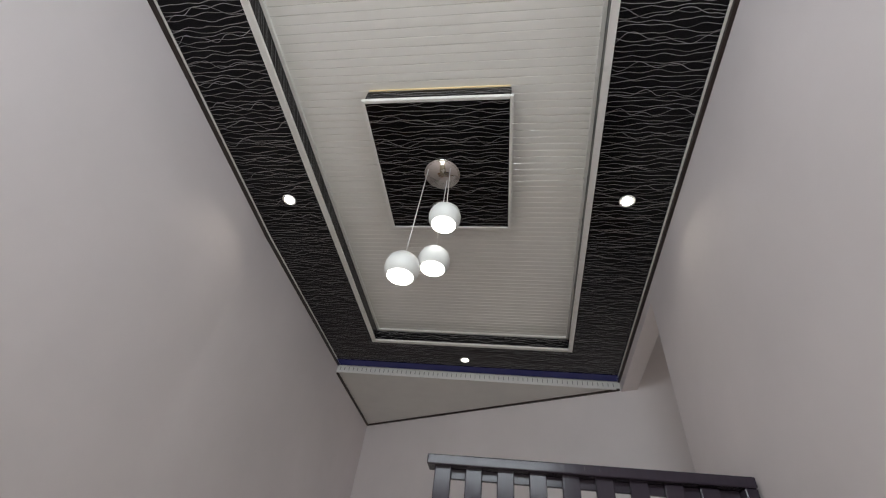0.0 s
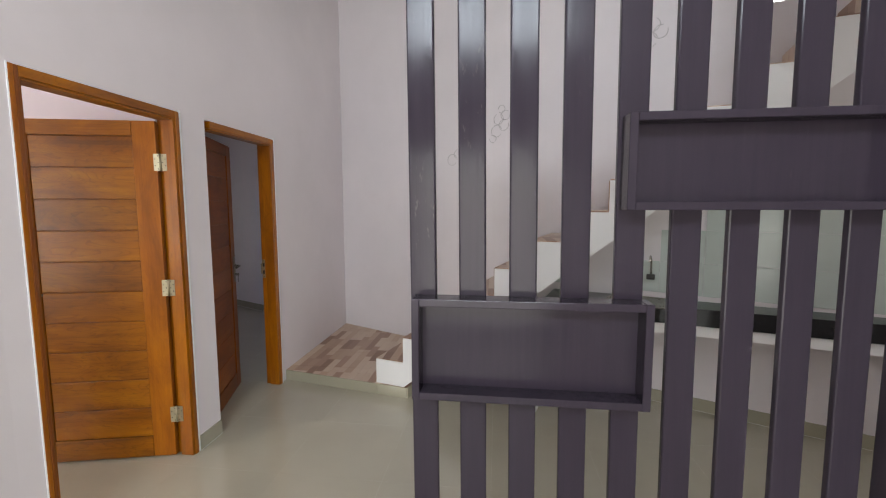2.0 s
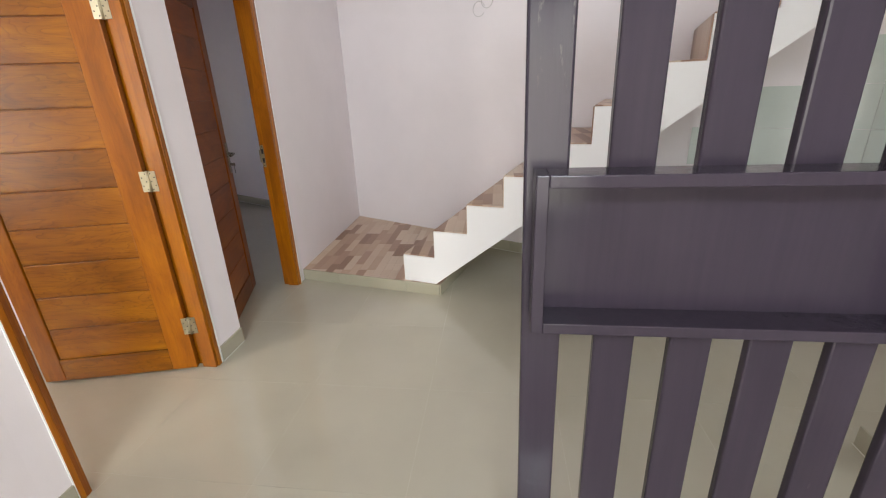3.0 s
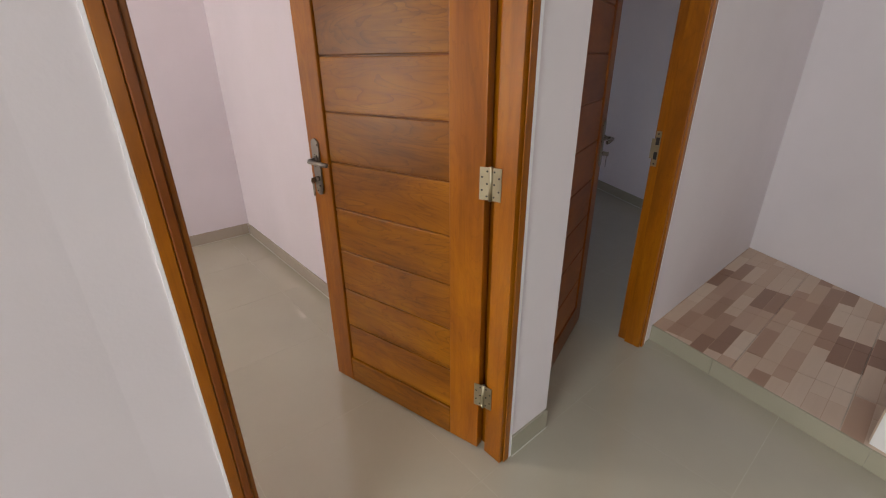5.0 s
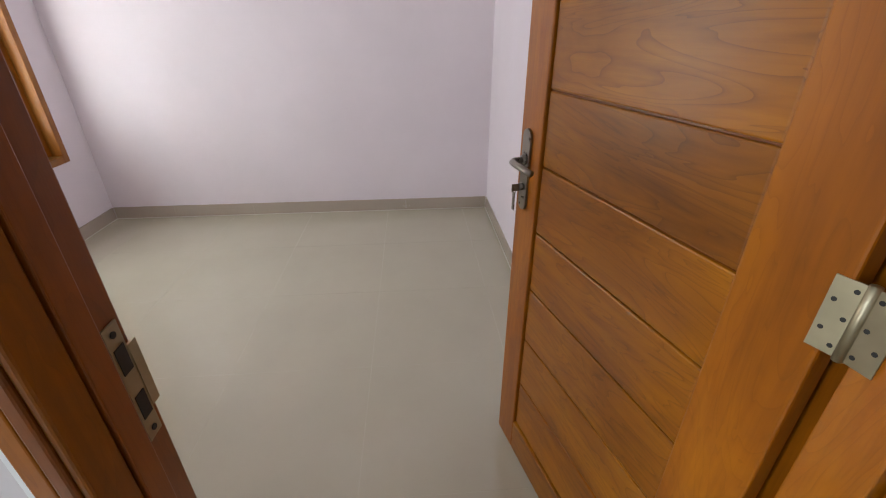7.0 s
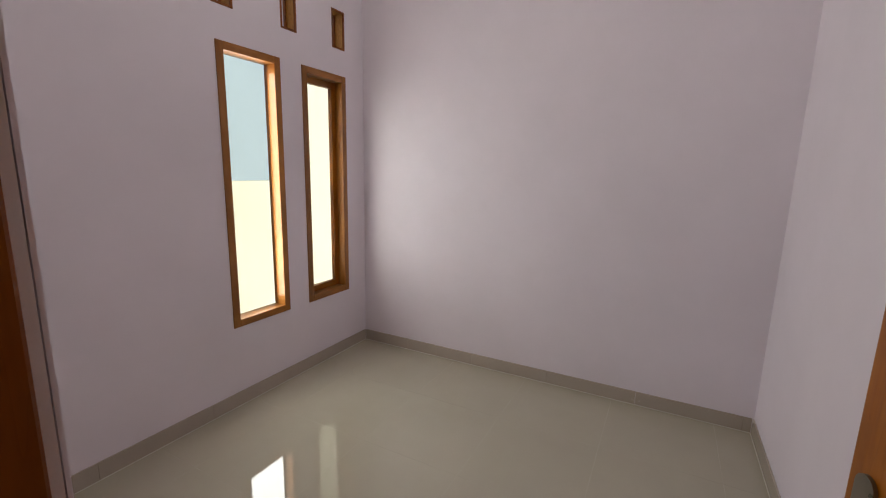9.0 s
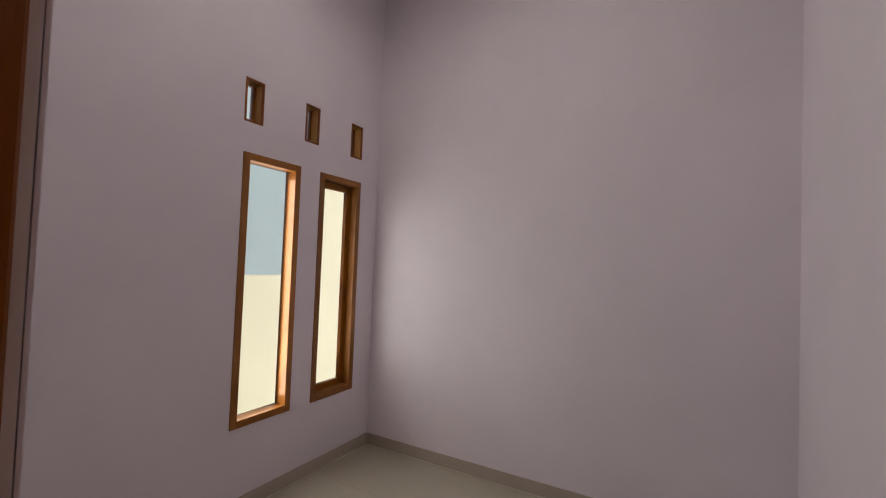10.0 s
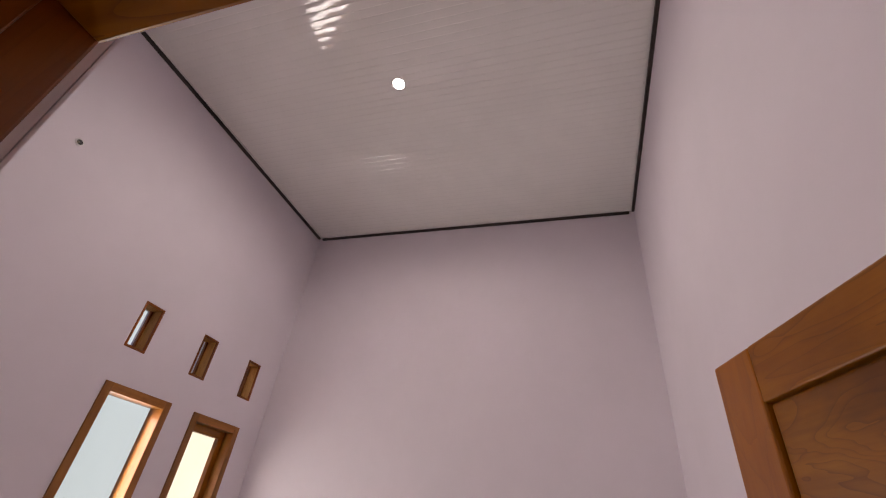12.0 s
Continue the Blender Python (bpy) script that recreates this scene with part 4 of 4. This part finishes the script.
part("knob", box(-0.03, 0.03, -0.09, -0.06, -0.022, 0.02, 0.006), RUBBER, tap, "black tap knob")
sink = empty("sink", pose(1.15, 4.3, 0.89, 0, 0, -27), "stainless sink set in the black counter", "sink")
part("rim", boxes((-0.26, 0.26, -0.2, -0.18, 0.001, 0.008), (-0.26, 0.26, 0.13, 0.15, 0.001, 0.008), (-0.26, -0.24, -0.179, 0.129, 0.001, 0.008), (0.24, 0.26, -0.179, 0.129, 0.001, 0.008)), STEEL, sink)
part("bowl", box(-0.239, 0.239, -0.179, 0.129, 0.0005, 0.003), STEEL, sink)

switch = empty("wall_socket", Matrix.Translation((0.62, back_y(0.62), 1.22)) @ pose(0, 0, 0, 0, 0, -27), "white plastic wall socket", "socket")
part("plate", box(-0.04, 0.04, -0.022, -0.01, -0.04, 0.04, 0.004), TRIM_WHITE, switch)
part("face", cyl(0.022, 0, 0.003, 18), TRIM_WHITE, switch, "", pose(0, -0.022, 0, 90))


# ---- stencilled rings on the back wall ----
def stencil(x, z, rings, label):
    ob = empty("wall_stencil", Matrix.Translation((x, back_y(x), z)) @ pose(0, 0, 0, 0, 0, -27), label, "wall drawing", "stencilled ring drawings")
    for rx, rz, r, turn in rings:
        pts = [(rx + r * math.cos(a), -0.002, rz + r * math.sin(a)) for a in (turn + 2 * math.pi * 0.86 * k / 22 for k in range(23))]
        part("ring", tube(pts, 0.0022, 5), SKETCH, ob)


FLOWER = [(0, 0, 0.055, 0.3), (0.075, 0.05, 0.05, 1.2), (0.02, 0.11, 0.05, 2.0), (0.09, 0.14, 0.045, 0.8), (-0.04, -0.07, 0.035, 3.0), (0.05, 0.2, 0.035, 4.0)]
RINGS = "faint grey ring pattern drawn on the wall"
stencil(0.05, 2.3, FLOWER, RINGS)
stencil(-0.17, 2.2, FLOWER[:4], RINGS)
stencil(-0.4, 2.06, FLOWER[:2], RINGS)
stencil(1.22, 2.86, FLOWER[:3], RINGS)

barred = tagged(new("window_stair"), "small high stair window with a thin mullion", "window", kind="structure")
at = Vector((-5.3, back_y(-5.3), 0)) + BACK * 8.05
wm = Matrix.Translation(at) @ pose(0, 0, 0, 0, 0, math.degrees(math.atan2(BACK.y, BACK.x)))
for nm, row in (("jamb", (0.001, 0.015, 0.02, 0.1, 2.941, 3.249)), ("jamb", (0.355, 0.369, 0.02, 0.1, 2.941, 3.249)), ("head", (0.016, 0.354, 0.02, 0.1, 3.235, 3.249)), ("sill", (0.016, 0.354, 0.02, 0.1, 2.941, 2.955)), ("mullion", (0.122, 0.132, 0.05, 0.07, 2.956, 3.234)), ("mullion", (0.238, 0.248, 0.05, 0.07, 2.956, 3.234))):
    part(nm, boxes(row), TRIM_WHITE, barred, "", wm)

# ---- outside ----
tagged(part("ground", boxes((-300, 300, -300, 300, -0.3, -0.12)), EARTH), "grey concrete yard and ground around the house", "ground", kind="structure")
tagged(part("wall_fence", boxes((-5.5, -2.3, -1.15, -1.0, -0.12, 1.445)), CREAM), "low cream masonry garden wall in sunshine", "garden wall", kind="structure")
tagged(part("wall_neighbour", boxes((-9.5, -5.502, -1.2, -1.0, -0.12, 5.0)), CREAM), "tall cream neighbouring wall in sunshine", "neighbour wall", kind="structure")

# plain blue-grey slab added as the sky tone above the garden wall
tagged(part("wall_far_house", boxes((-16, -3, -8.0, -7.5, -0.12, 9.0)), FAR), "plain blue-grey backdrop in place of the sky beyond the garden", "house wall", kind="structure")

# bright sky seen through the small stair window
sky_dir = Vector((8.8, back_y(3.5) - back_y(-5.3), 0)).normalized()
sky_mid = Vector((-5.3, back_y(-5.3), 0)) + sky_dir * 8.3 + Vector((-sky_dir.y, sky_dir.x, 0)) * 1.6
tagged(part("backdrop_sky", box(-1.5, 1.5, -0.02, 0.02, 2.6, 6.0), BRIGHT_SKY, None, "", pose(sky_mid.x, sky_mid.y, 0, 0, 0, math.degrees(math.atan2(sky_dir.y, sky_dir.x)))), "bright white sky beyond the stair window", "sky", kind="structure")

# ---- floor, tile by tile ----
floor = tagged(part("floor", prism([(-5.14, 0.34), (-1.99, 0.34), (-1.99, FRONT - 0.14), (1.2, FRONT - 0.14), (1.2, 0.76), (3.34, 0.76), (3.34, back_y(3.34) + 0.1), (-5.14, back_y(-5.14) + 0.1)], -0.11, -0.0006), GROUT), "polished beige grey floor tiles with thin joints", "floor", kind="structure")
P = 0.629
tile = box(-P / 2 + 0.0006, P / 2 - 0.0006, -P / 2 + 0.0006, P / 2 - 0.0006, -0.0005, 0.0, 0.0)
first = None
for i in range(-5, 8):
    for j in range(-8, 7):
        x, y = -1.84 + (i + 0.5) * P, 3.315 + (j + 0.5) * P
        if x < -5.3 or x > 3.4 or y > back_y(x) + 0.45 or y < (0.3 if x < -2 else FRONT - 0.1 if x < 1.2 else 0.7):
            continue
        if first is None:
            first = part("tile", tile, TILE, floor, "", Matrix.Translation((x, y, 0)))
        else:
            twin(first, floor, Matrix.Translation((x, y, 0)))


# ---- skirting, tile by tile ----
def skirting(name, a, b, side, offset=0.0):
    a, b = Vector((*a, 0)), Vector((*b, 0))
    length, d = (b - a).length, (b - a).normalized()
    n = Vector((-d.y, d.x, 0)) * side
    ob = tagged(new(name), "olive grey tile skirting along the wall", "skirting", kind="structure")
    u = offset - P if offset > 0 else 0.0
    while u < length - 0.005:
        s, e = max(u, 0.0) + 0.0008, min(u + P, length) - 0.0008
        if e - s > 0.01:
            p, q = a + d * s, a + d * e
            bm = prism([(v.x, v.y) for v in (p + n * 0.0005, q + n * 0.0005, q + n * 0.01, p + n * 0.01)], 0.001, 0.096)
            bmesh.ops.recalc_face_normals(bm, faces=bm.faces[:])
            part("skirting_tile", bm, SKIRT if "_bed_" in name else SKIRT_HALL, ob)
        u += P
    bm = prism([(v.x, v.y) for v in (a + n * 0.0105, b + n * 0.0105, b + n * 0.0145, a + n * 0.0145)], 0.0002, 0.0022)
    bmesh.ops.recalc_face_normals(bm, faces=bm.faces[:])
    part("joint", bm, JOINT, ob, "pale grout line at the floor")


skirting("baseboard_hall_a", (FRONT_W, FRONT), (HALL_W, BEND), -1, 0.2)
skirting("baseboard_hall_b", (HALL_W, BEND), (HALL_W, D1[0] - 0.028), -1)
skirting("baseboard_hall_pier", (HALL_W, D1[1] + 0.016), (HALL_W, D2[0]), -1)
skirting("baseboard_bed_west", (BED_W, BED_S + 0.011), (BED_W, BED_N - 0.011), -1, 1.57 - BED_S - P * 1 + 0.0)
skirting("baseboard_bed_south", (-4.99, BED_S), (-2.01, BED_S), 1, 0.3)
skirting("baseboard_bed_north", (-4.99, BED_N), (-2.01, BED_N), -1, 0.2)
skirting("baseboard_back", (toe.x + 0.012, back_y(toe.x + 0.012)), (3.15, back_y(3.15)), -1, 0.25)
skirting("baseboard_back_room", (-4.5, back_y(-4.5)), (-2.01, back_y(-2.01)), -1, 0.4)
skirting("baseboard_east", (east_x(FRONT), FRONT), (east_x(3.1), 3.1), 1, 0.3)
